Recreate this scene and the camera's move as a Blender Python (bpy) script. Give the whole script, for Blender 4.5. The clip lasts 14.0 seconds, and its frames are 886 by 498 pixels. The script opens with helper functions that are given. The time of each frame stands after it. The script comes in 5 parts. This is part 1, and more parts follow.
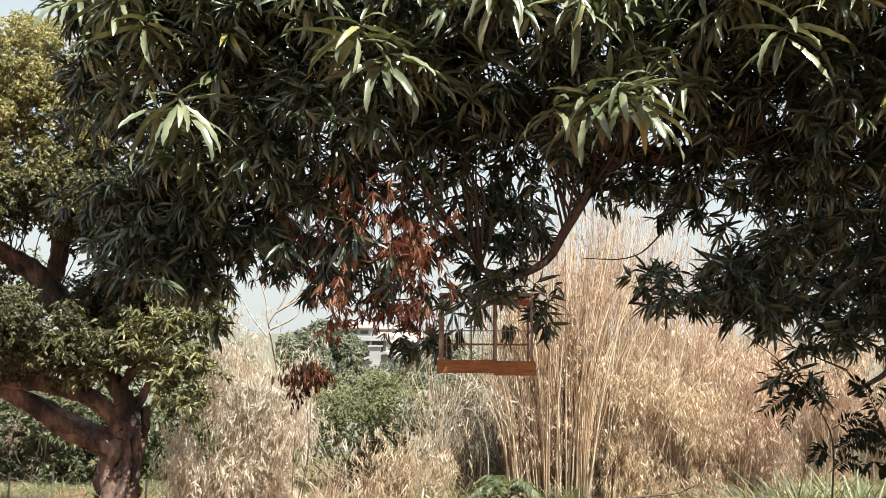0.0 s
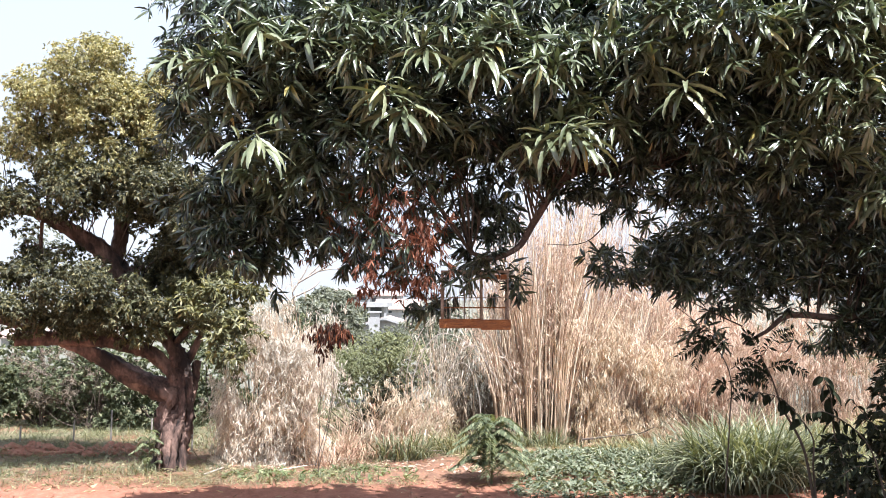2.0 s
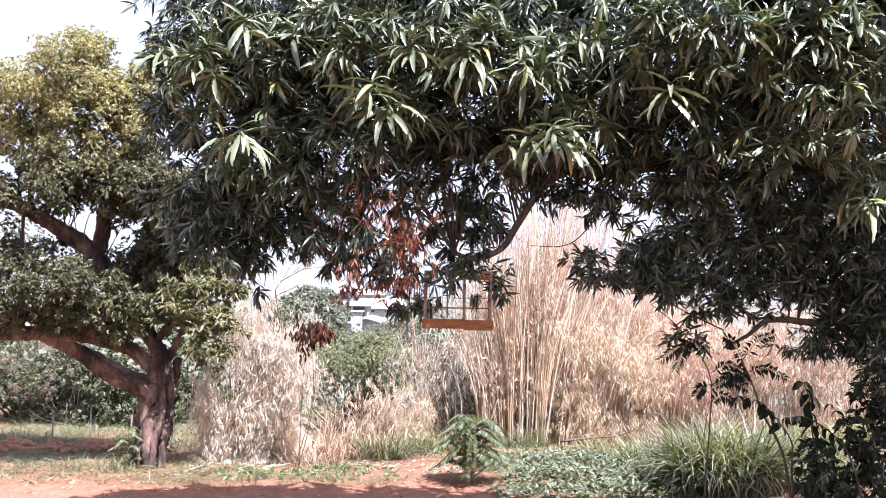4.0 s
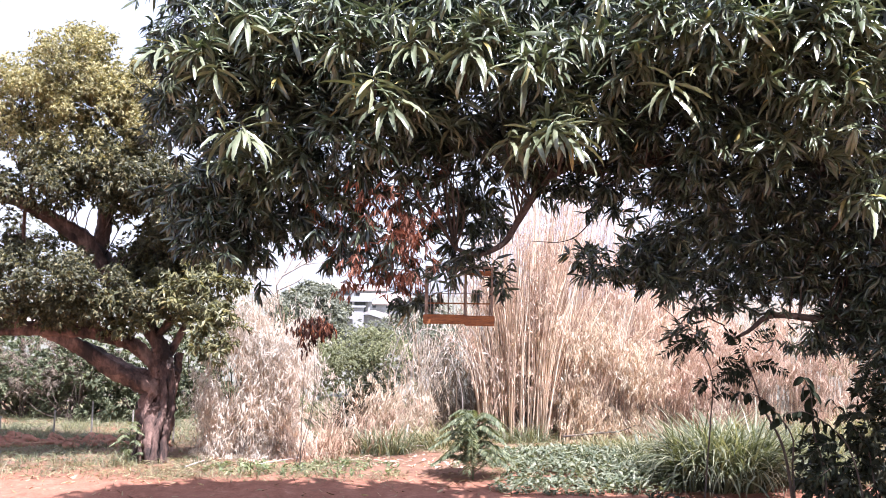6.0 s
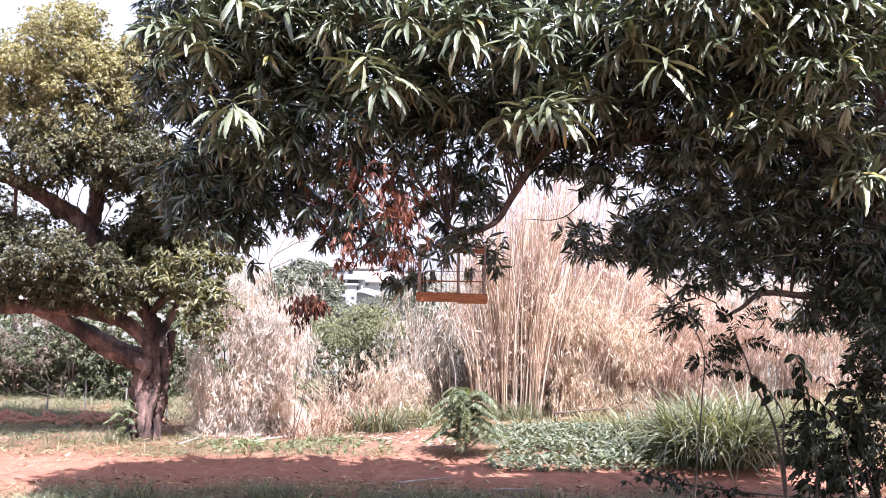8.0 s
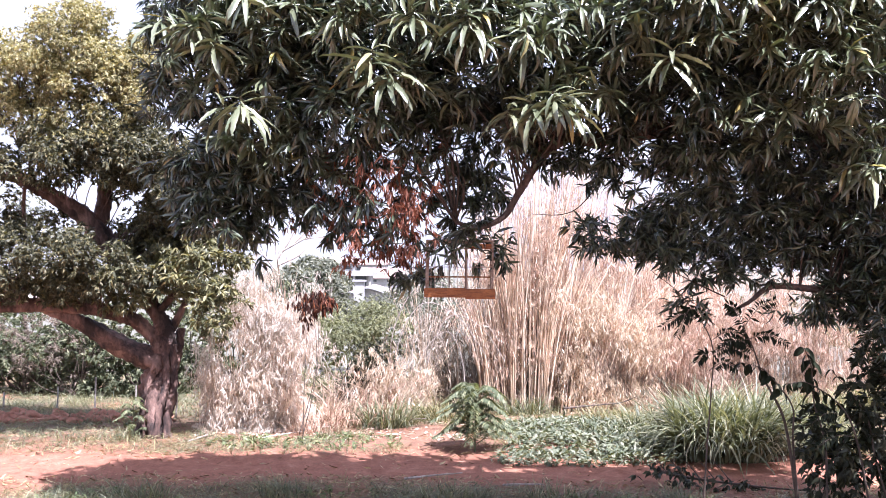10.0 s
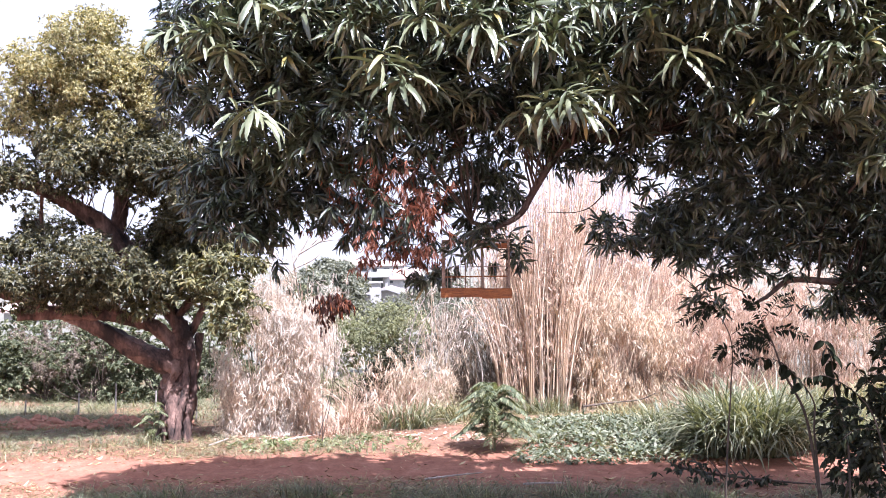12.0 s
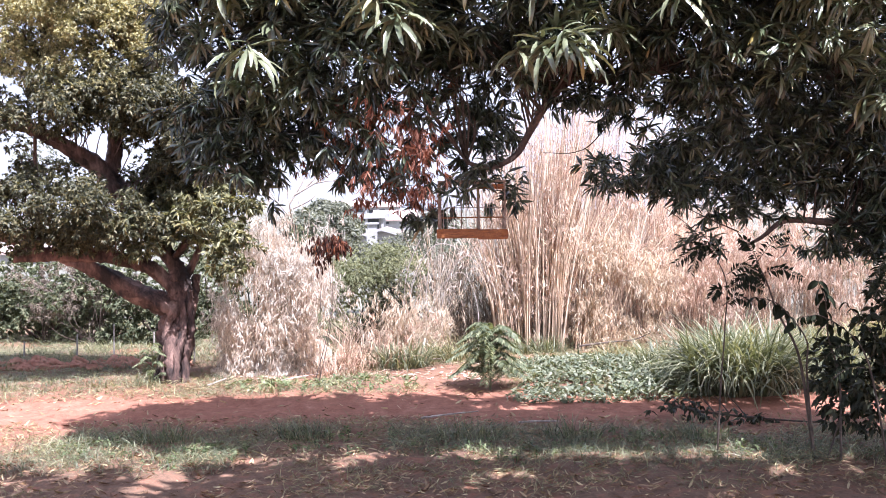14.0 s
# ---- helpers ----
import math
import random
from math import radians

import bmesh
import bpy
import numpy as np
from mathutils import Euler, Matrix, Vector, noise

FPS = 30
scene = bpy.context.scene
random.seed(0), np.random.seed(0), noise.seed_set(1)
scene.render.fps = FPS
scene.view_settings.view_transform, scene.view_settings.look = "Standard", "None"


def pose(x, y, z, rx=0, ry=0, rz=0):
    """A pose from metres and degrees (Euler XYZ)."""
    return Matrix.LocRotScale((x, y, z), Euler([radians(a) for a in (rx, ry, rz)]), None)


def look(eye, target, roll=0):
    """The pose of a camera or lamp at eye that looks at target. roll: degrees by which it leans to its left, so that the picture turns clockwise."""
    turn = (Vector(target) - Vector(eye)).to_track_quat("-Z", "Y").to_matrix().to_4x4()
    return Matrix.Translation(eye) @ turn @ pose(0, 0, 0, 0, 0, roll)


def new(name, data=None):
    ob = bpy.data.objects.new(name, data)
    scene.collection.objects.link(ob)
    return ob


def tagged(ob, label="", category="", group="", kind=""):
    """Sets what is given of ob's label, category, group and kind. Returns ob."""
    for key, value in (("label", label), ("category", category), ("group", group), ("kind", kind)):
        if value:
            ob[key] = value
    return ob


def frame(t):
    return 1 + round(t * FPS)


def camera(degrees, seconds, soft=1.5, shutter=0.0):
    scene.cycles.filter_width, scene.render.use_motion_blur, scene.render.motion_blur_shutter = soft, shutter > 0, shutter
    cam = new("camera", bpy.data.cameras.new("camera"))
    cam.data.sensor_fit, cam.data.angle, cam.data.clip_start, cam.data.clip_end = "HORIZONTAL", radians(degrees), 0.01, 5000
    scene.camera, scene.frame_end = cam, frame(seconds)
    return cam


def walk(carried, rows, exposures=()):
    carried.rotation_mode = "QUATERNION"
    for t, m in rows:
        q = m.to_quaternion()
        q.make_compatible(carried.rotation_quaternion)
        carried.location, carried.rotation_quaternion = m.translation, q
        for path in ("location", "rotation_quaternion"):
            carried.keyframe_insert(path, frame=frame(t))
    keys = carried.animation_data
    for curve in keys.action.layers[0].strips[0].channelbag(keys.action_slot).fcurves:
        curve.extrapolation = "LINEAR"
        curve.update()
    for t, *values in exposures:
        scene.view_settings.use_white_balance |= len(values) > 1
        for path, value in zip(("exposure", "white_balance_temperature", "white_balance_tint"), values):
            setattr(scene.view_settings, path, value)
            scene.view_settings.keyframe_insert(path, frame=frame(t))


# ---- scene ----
# ---------------------------------------------------------------- camera
cam = camera(48.0, 14.0, soft=0.95)
EYE = (0.0, 0.0, 1.8)
# seconds, metres ahead, pitch, roll, yaw
PATH = [
    (0.0, 1.84, 4.84, -0.16, 0.95), (0.2, 1.38, 4.1, -0.15, 1.1), (0.35, 0.98, 3.5, -0.12, 1.25), (0.5, 0.65, 2.94, -0.09, 1.36), (0.75, 0.14, 2.82, 0.0, 1.5), (1.0, 0.0, 2.79, -0.02, 1.48),
    (1.5, 0, 2.91, 0.06, 0.64), (2.0, 0, 2.91, -0.01, 0.73), (2.5, 0, 3.21, 0.01, 0.33), (3.0, 0, 3.12, -0.60, 0.0),
    (5.5, 0, 2.81, -0.81, -0.35), (6.0, 0, 2.66, -0.82, -0.18), (6.5, 0, 2.12, -0.94, -0.57), (7.0, 0, 2.08, -0.89, -0.76),
    (7.5, 0, 1.63, -0.84, -0.66), (10.0, 0, 1.14, -0.37, -0.14), (10.5, 0, 1.05, 0.24, 0.79), (11.0, 0, 0.73, 0.46, 0.79),
    (11.5, 0, 0.87, 0.49, 0.98), (12.0, 0, 1.15, 0.74, 0.79), (12.5, 0, -0.06, 1.12, 0.61), (13.0, 0, -0.29, 0.91, 1.34),
    (13.5, 0, -3.11, 1.44, 1.31), (14.0, 0, -2.25, 0.85, 0.56)]
walk(cam, [(t, pose(EYE[0], EYE[1] + d, EYE[2], 90 + p, r, y)) for t, d, p, r, y in PATH],
     exposures=[(0.0, 1.12, 6400, 1), (0.5, 1.02, 6300, 0), (1.5, 1.32, 5900, 6.5), (3.0, 1.65, 5570, 15), (7.5, 1.71, 5560, 22.5), (10.0, 1.77, 5490, 25), (14.0, 1.69, 5480, 22.5)])

# ---------------------------------------------------------------- light
SUN_ELEV, SUN_AZ = 60.0, 38.0      # height, and how far it stands to the right of straight behind
sun = new("sun", bpy.data.lights.new("sun", "SUN"))
sun.data.energy, sun.data.angle, sun.data.color = 5.0, radians(0.55), (1.0, 0.96, 0.90)
sdir = Vector((math.sin(radians(SUN_AZ)) * math.cos(radians(SUN_ELEV)), -math.cos(radians(SUN_AZ)) * math.cos(radians(SUN_ELEV)), math.sin(radians(SUN_ELEV))))
sun.matrix_world = look(sdir * 50, (0, 0, 0))
world = bpy.data.worlds.new("sky")
scene.world = world
world.use_nodes = True
wn = world.node_tree.nodes
sky = wn.new("ShaderNodeTexSky")
sky.sky_type, sky.sun_disc = "NISHITA", False
sky.sun_elevation, sky.sun_rotation = radians(SUN_ELEV), radians(180 - SUN_AZ)
sky.dust_density, sky.air_density, sky.ozone_density = 1.5, 1.0, 1.0
# thin bright high cloud, even over the whole sky, thicker towards the horizon
veil, wtc, wsep, wramp = wn.new("ShaderNodeMix"), wn.new("ShaderNodeTexCoord"), wn.new("ShaderNodeSeparateXYZ"), wn.new("ShaderNodeMapRange")
veil.data_type = "RGBA"
wl = world.node_tree.links
wl.new(wtc.outputs["Generated"], wsep.inputs[0])
wl.new(wsep.outputs[2], wramp.inputs[0])
wramp.inputs[1].default_value, wramp.inputs[2].default_value, wramp.inputs[3].default_value, wramp.inputs[4].default_value = 0.0, 0.6, 0.97, 0.7
wl.new(wramp.outputs[0], veil.inputs[0])
wl.new(sky.outputs[0], veil.inputs[6])
veil.inputs[7].default_value = (2.42, 2.42, 2.45, 1)
wl.new(veil.outputs[2], wn["Background"].inputs[0])
wn["Background"].inputs[1].default_value = 0.15


# ---------------------------------------------------------------- materials
def nodes_of(name):
    m = bpy.data.materials.new(name)
    m.use_nodes = True
    nt = m.node_tree
    return m, nt, nt.nodes["Principled BSDF"], nt.nodes["Material Output"]


def ramp(nt, stops):
    r = nt.nodes.new("ShaderNodeValToRGB")
    el = r.color_ramp.elements
    while len(el) < len(stops):
        el.new(0.5)
    for e, (p, c) in zip(el, stops):
        e.position, e.color = p, (*c, 1)
    return r


def noise_node(nt, scale, detail=4.0, rough=0.6, stretch=None):
    tc = nt.nodes.new("ShaderNodeNewGeometry")
    n = nt.nodes.new("ShaderNodeTexNoise")
    n.inputs["Scale"].default_value, n.inputs["Detail"].default_value, n.inputs["Roughness"].default_value = scale, detail, rough
    if stretch:
        mp = nt.nodes.new("ShaderNodeMapping")
        mp.inputs["Scale"].default_value = stretch
        nt.links.new(tc.outputs["Position"], mp.inputs[0])
        nt.links.new(mp.outputs[0], n.inputs["Vector"])
    else:
        nt.links.new(tc.outputs["Position"], n.inputs["Vector"])
    return n


def mix(nt, a, b, fac, kind="MIX"):
    m = nt.nodes.new("ShaderNodeMix")
    m.data_type, m.blend_type = "RGBA", kind
    for s, v in ((m.inputs[6], a), (m.inputs[7], b)):
        if isinstance(v, tuple):
            s.default_value = (*v, 1)
        else:
            nt.links.new(v, s)
    if isinstance(fac, float):
        m.inputs[0].default_value = fac
    else:
        nt.links.new(fac, m.inputs[0])
    return m.outputs[2]


def leaf_mat(name, stops, rough=0.45, trans=0.2, glow=(1.3, 1.25, 0.6), spec=0.5, single=False, patch=3.0):
    """Foliage: a colour of its own for every leaf, mottled, with light passing through."""
    m, nt, bsdf, out = nodes_of(name)
    if single:
        rnd = nt.nodes.new("ShaderNodeObjectInfo").outputs["Random"]
    else:
        rnd = nt.nodes.new("ShaderNodeNewGeometry").outputs["Random Per Island"]
    r = ramp(nt, stops)
    nt.links.new(rnd, r.inputs[0])
    n1, n2 = noise_node(nt, patch, 3), noise_node(nt, 60.0, 3)
    v1 = ramp(nt, [(0.3, (0.72, 0.74, 0.72)), (0.7, (1.2, 1.18, 1.1))])
    v2 = ramp(nt, [(0.3, (0.8, 0.8, 0.8)), (0.7, (1.15, 1.15, 1.15))])
    nt.links.new(n1.outputs[0], v1.inputs[0])
    nt.links.new(n2.outputs[0], v2.inputs[0])
    col = mix(nt, mix(nt, r.outputs[0], v1.outputs[0], 1.0, "MULTIPLY"), v2.outputs[0], 1.0, "MULTIPLY")
    nt.links.new(col, bsdf.inputs["Base Color"])
    bsdf.inputs["Roughness"].default_value = rough
    bsdf.inputs["Specular IOR Level"].default_value = spec
    tr = nt.nodes.new("ShaderNodeBsdfTranslucent")
    nt.links.new(mix(nt, col, glow, 1.0, "MULTIPLY"), tr.inputs[0])
    ms = nt.nodes.new("ShaderNodeMixShader")
    ms.inputs[0].default_value = trans
    nt.links.new(bsdf.outputs[0], ms.inputs[1])
    nt.links.new(tr.outputs[0], ms.inputs[2])
    nt.links.new(ms.outputs[0], out.inputs[0])
    return m


def solid_mat(name, stops, scale, rough=0.8, bump=0.4, stretch=None, fine=40.0, metal=0.0):
    m, nt, bsdf, out = nodes_of(name)
    n1, n2 = noise_node(nt, scale, 6, 0.65, stretch), noise_node(nt, fine, 5, 0.6, stretch)
    r = ramp(nt, stops)
    nt.links.new(n1.outputs[0], r.inputs[0])
    v = ramp(nt, [(0.3, (0.7, 0.7, 0.7)), (0.7, (1.2, 1.2, 1.2))])
    nt.links.new(n2.outputs[0], v.inputs[0])
    nt.links.new(mix(nt, r.outputs[0], v.outputs[0], 1.0, "MULTIPLY"), bsdf.inputs["Base Color"])
    bsdf.inputs["Roughness"].default_value, bsdf.inputs["Metallic"].default_value = rough, metal
    b = nt.nodes.new("ShaderNodeBump")
    b.inputs["Strength"].default_value, b.inputs["Distance"].default_value = bump, 0.03
    nt.links.new(mix(nt, n1.outputs[0], n2.outputs[0], 0.5), b.inputs["Height"])
    nt.links.new(b.outputs[0], bsdf.inputs["Normal"])
    return m


# mango leaves: inner shade and outer sunlight are put into separate dark and pale colours
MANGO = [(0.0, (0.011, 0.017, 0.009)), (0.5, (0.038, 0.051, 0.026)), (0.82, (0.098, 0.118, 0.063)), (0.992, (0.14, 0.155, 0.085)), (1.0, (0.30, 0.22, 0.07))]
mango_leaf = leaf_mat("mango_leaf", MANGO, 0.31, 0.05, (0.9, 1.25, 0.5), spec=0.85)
mango_leaf_single_lit = leaf_mat("mango_leaf_single_lit", [(0.0, (0.12, 0.142, 0.078)), (0.6, (0.20, 0.217, 0.13)), (0.95, (0.27, 0.283, 0.175)), (1.0, (0.38, 0.32, 0.09))], 0.33, 0.1, spec=1.0, single=True)
mango_front = leaf_mat("mango_leaf_lit", [(0.0, (0.07, 0.09, 0.048)), (0.6, (0.14, 0.16, 0.088)), (0.96, (0.20, 0.215, 0.118)), (1.0, (0.33, 0.26, 0.07))], 0.30, 0.08, (0.9, 1.25, 0.5), spec=1.0)
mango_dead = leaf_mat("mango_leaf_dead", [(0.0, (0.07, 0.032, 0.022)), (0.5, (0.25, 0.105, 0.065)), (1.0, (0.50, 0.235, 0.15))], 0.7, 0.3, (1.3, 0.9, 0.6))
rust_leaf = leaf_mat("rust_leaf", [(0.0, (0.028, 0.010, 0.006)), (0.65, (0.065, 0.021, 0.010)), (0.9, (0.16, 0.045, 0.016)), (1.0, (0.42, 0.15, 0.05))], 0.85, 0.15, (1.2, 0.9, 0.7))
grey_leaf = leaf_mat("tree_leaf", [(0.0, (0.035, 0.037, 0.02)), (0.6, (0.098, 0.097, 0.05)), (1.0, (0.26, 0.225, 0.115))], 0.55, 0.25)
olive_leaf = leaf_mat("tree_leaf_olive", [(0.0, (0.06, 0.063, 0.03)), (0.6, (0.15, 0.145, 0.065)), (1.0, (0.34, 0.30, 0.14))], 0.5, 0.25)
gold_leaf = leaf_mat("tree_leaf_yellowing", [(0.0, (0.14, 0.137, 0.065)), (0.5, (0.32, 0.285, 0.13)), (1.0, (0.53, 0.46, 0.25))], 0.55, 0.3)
bush_leaf = leaf_mat("bush_leaf", [(0.0, (0.09, 0.12, 0.055)), (0.6, (0.18, 0.215, 0.105)), (1.0, (0.30, 0.32, 0.18))], 0.65, 0.3, spec=0.3)
soft_leaf = leaf_mat("soft_bush_leaf", [(0.0, (0.16, 0.17, 0.098)), (0.6, (0.285, 0.295, 0.178)), (1.0, (0.42, 0.42, 0.275))], 0.7, 0.3, spec=0.2)
far_leaf = leaf_mat("far_bush_leaf", [(0.0, (0.10, 0.105, 0.08)), (0.6, (0.19, 0.195, 0.15)), (1.0, (0.33, 0.33, 0.265))], 0.7, 0.25, spec=0.3)
scrub_leaf = leaf_mat("scrub_leaf", [(0.0, (0.065, 0.078, 0.045)), (0.6, (0.13, 0.145, 0.085)), (1.0, (0.27, 0.265, 0.17))], 0.75, 0.25, spec=0.2)
brush_leaf = leaf_mat("dry_brush_leaf", [(0.0, (0.10, 0.075, 0.06)), (0.6, (0.20, 0.16, 0.13)), (1.0, (0.36, 0.29, 0.23))], 0.75, 0.2, spec=0.2)
red_straw = leaf_mat("reddish_straw", [(0.0, (0.22, 0.115, 0.07)), (0.6, (0.40, 0.25, 0.165)), (1.0, (0.62, 0.46, 0.34))], 0.65, 0.15, (1, 0.95, 0.85), patch=2.0)
weed_leaf = leaf_mat("weed_leaf", [(0.0, (0.085, 0.105, 0.062)), (0.6, (0.18, 0.198, 0.13)), (1.0, (0.36, 0.355, 0.26))], 0.6, 0.25, spec=0.4)
fern_leaf = leaf_mat("fern_leaflet", [(0.0, (0.07, 0.085, 0.043)), (0.6, (0.135, 0.155, 0.083)), (1.0, (0.25, 0.255, 0.15))], 0.55, 0.25, spec=0.4)
# near-black greens: shade over the shrub and the hollow is put into the colour
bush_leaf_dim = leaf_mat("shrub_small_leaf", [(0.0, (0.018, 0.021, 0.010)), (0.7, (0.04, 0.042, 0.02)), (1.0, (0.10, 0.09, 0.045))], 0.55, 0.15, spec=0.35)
shade_leaf = leaf_mat("shrub_leaf_shade_dark", [(0.0, (0.012, 0.016, 0.009)), (0.7, (0.022, 0.028, 0.014)), (1.0, (0.045, 0.05, 0.024))], 0.6, 0.06, spec=0.15)
straw = leaf_mat("dry_leaf", [(0.0, (0.42, 0.29, 0.19)), (0.5, (0.68, 0.53, 0.385)), (1.0, (0.82, 0.71, 0.57))], 0.6, 0.3, (1.05, 0.95, 0.8), patch=1.2)
pale_straw = leaf_mat("bleached_leaf", [(0.0, (0.52, 0.41, 0.33)), (0.5, (0.78, 0.675, 0.58)), (1.0, (0.84, 0.77, 0.69))], 0.6, 0.42, (1.05, 0.97, 0.85), patch=1.2)
reed_straw = leaf_mat("dry_reed", [(0.0, (0.32, 0.19, 0.135)), (0.5, (0.62, 0.43, 0.325)), (1.0, (0.81, 0.65, 0.53))], 0.6, 0.2, (1.05, 0.95, 0.8), patch=0.9)
stalk_mat = leaf_mat("reed_stalk", [(0.0, (0.26, 0.15, 0.10)), (0.6, (0.58, 0.40, 0.29)), (1.0, (0.82, 0.66, 0.52))], 0.5, 0.05, (1, 1, 1), patch=2.0)
stalk_single = leaf_mat("reed_stalk_single", [(0.0, (0.46, 0.32, 0.21)), (0.6, (0.70, 0.53, 0.39)), (1.0, (0.85, 0.72, 0.57))], 0.5, 0.05, (1, 1, 1), single=True, patch=2.0)
grass_mat = leaf_mat("grass_blade", [(0.0, (0.075, 0.085, 0.046)), (0.6, (0.165, 0.178, 0.10)), (1.0, (0.40, 0.385, 0.26))], 0.5, 0.3)
grass_single = leaf_mat("grass_blade_single", [(0.0, (0.075, 0.085, 0.046)), (0.6, (0.165, 0.178, 0.10)), (1.0, (0.40, 0.385, 0.26))], 0.5, 0.3, single=True)
dull_grass = leaf_mat("grass_blade_dull", [(0.0, (0.10, 0.11, 0.05)), (0.5, (0.20, 0.19, 0.09)), (1.0, (0.42, 0.36, 0.2))], 0.6, 0.25)
litter_mat = leaf_mat("fallen_leaf", [(0.0, (0.14, 0.065, 0.032)), (0.5, (0.30, 0.175, 0.09)), (0.85, (0.42, 0.30, 0.17)), (1.0, (0.66, 0.52, 0.30))], 0.7, 0.1)
bark = solid_mat("bark", [(0.38, (0.028, 0.017, 0.013)), (0.5, (0.11, 0.062, 0.046)), (0.68, (0.31, 0.19, 0.142))], 6.0, 0.9, 1.0, (1, 1, 0.35))
mango_bark = solid_mat("mango_bark", [(0.3, (0.045, 0.031, 0.025)), (0.55, (0.12, 0.082, 0.064)), (0.75, (0.27, 0.19, 0.15))], 9.0, 0.9, 0.8)
twig_mat = solid_mat("twig", [(0.3, (0.05, 0.035, 0.026)), (0.7, (0.12, 0.085, 0.06))], 12.0, 0.85, 0.4)
pale_twig = solid_mat("pale_twig", [(0.3, (0.32, 0.26, 0.21)), (0.7, (0.56, 0.48, 0.41))], 12.0, 0.8, 0.4)
cage_wood = solid_mat("cage_wood", [(0.3, (0.17, 0.055, 0.014)), (0.55, (0.34, 0.115, 0.026)), (0.8, (0.48, 0.20, 0.055))], 9.0, 0.5, 0.35, (1, 6, 6))
cage_grey = solid_mat("cage_weathered_wood", [(0.3, (0.20, 0.12, 0.075)), (0.7, (0.42, 0.33, 0.26))], 16.0, 0.75, 0.3)
cage_wire = solid_mat("cage_wire", [(0.3, (0.35, 0.27, 0.2)), (0.7, (0.6, 0.5, 0.4))], 20.0, 0.4, 0.1, metal=0.6)
plaster = solid_mat("white_plaster", [(0.3, (0.31, 0.295, 0.285)), (0.7, (0.43, 0.415, 0.40))], 1.5, 0.85, 0.1)
roof_tile = solid_mat("clay_roof", [(0.3, (0.40, 0.28, 0.24)), (0.7, (0.55, 0.42, 0.37))], 2.0, 0.85, 0.4)
dark_pane = solid_mat("window_dark", [(0.3, (0.03, 0.035, 0.04)), (0.7, (0.07, 0.075, 0.08))], 2.0, 0.3, 0.0)
post_mat = solid_mat("post_wood", [(0.3, (0.24, 0.21, 0.18)), (0.7, (0.40, 0.36, 0.31))], 14.0, 0.9, 0.4)


red_soil = solid_mat("red_soil", [(0.3, (0.28, 0.11, 0.065)), (0.7, (0.50, 0.25, 0.16))], 8.0, 0.95, 0.8)


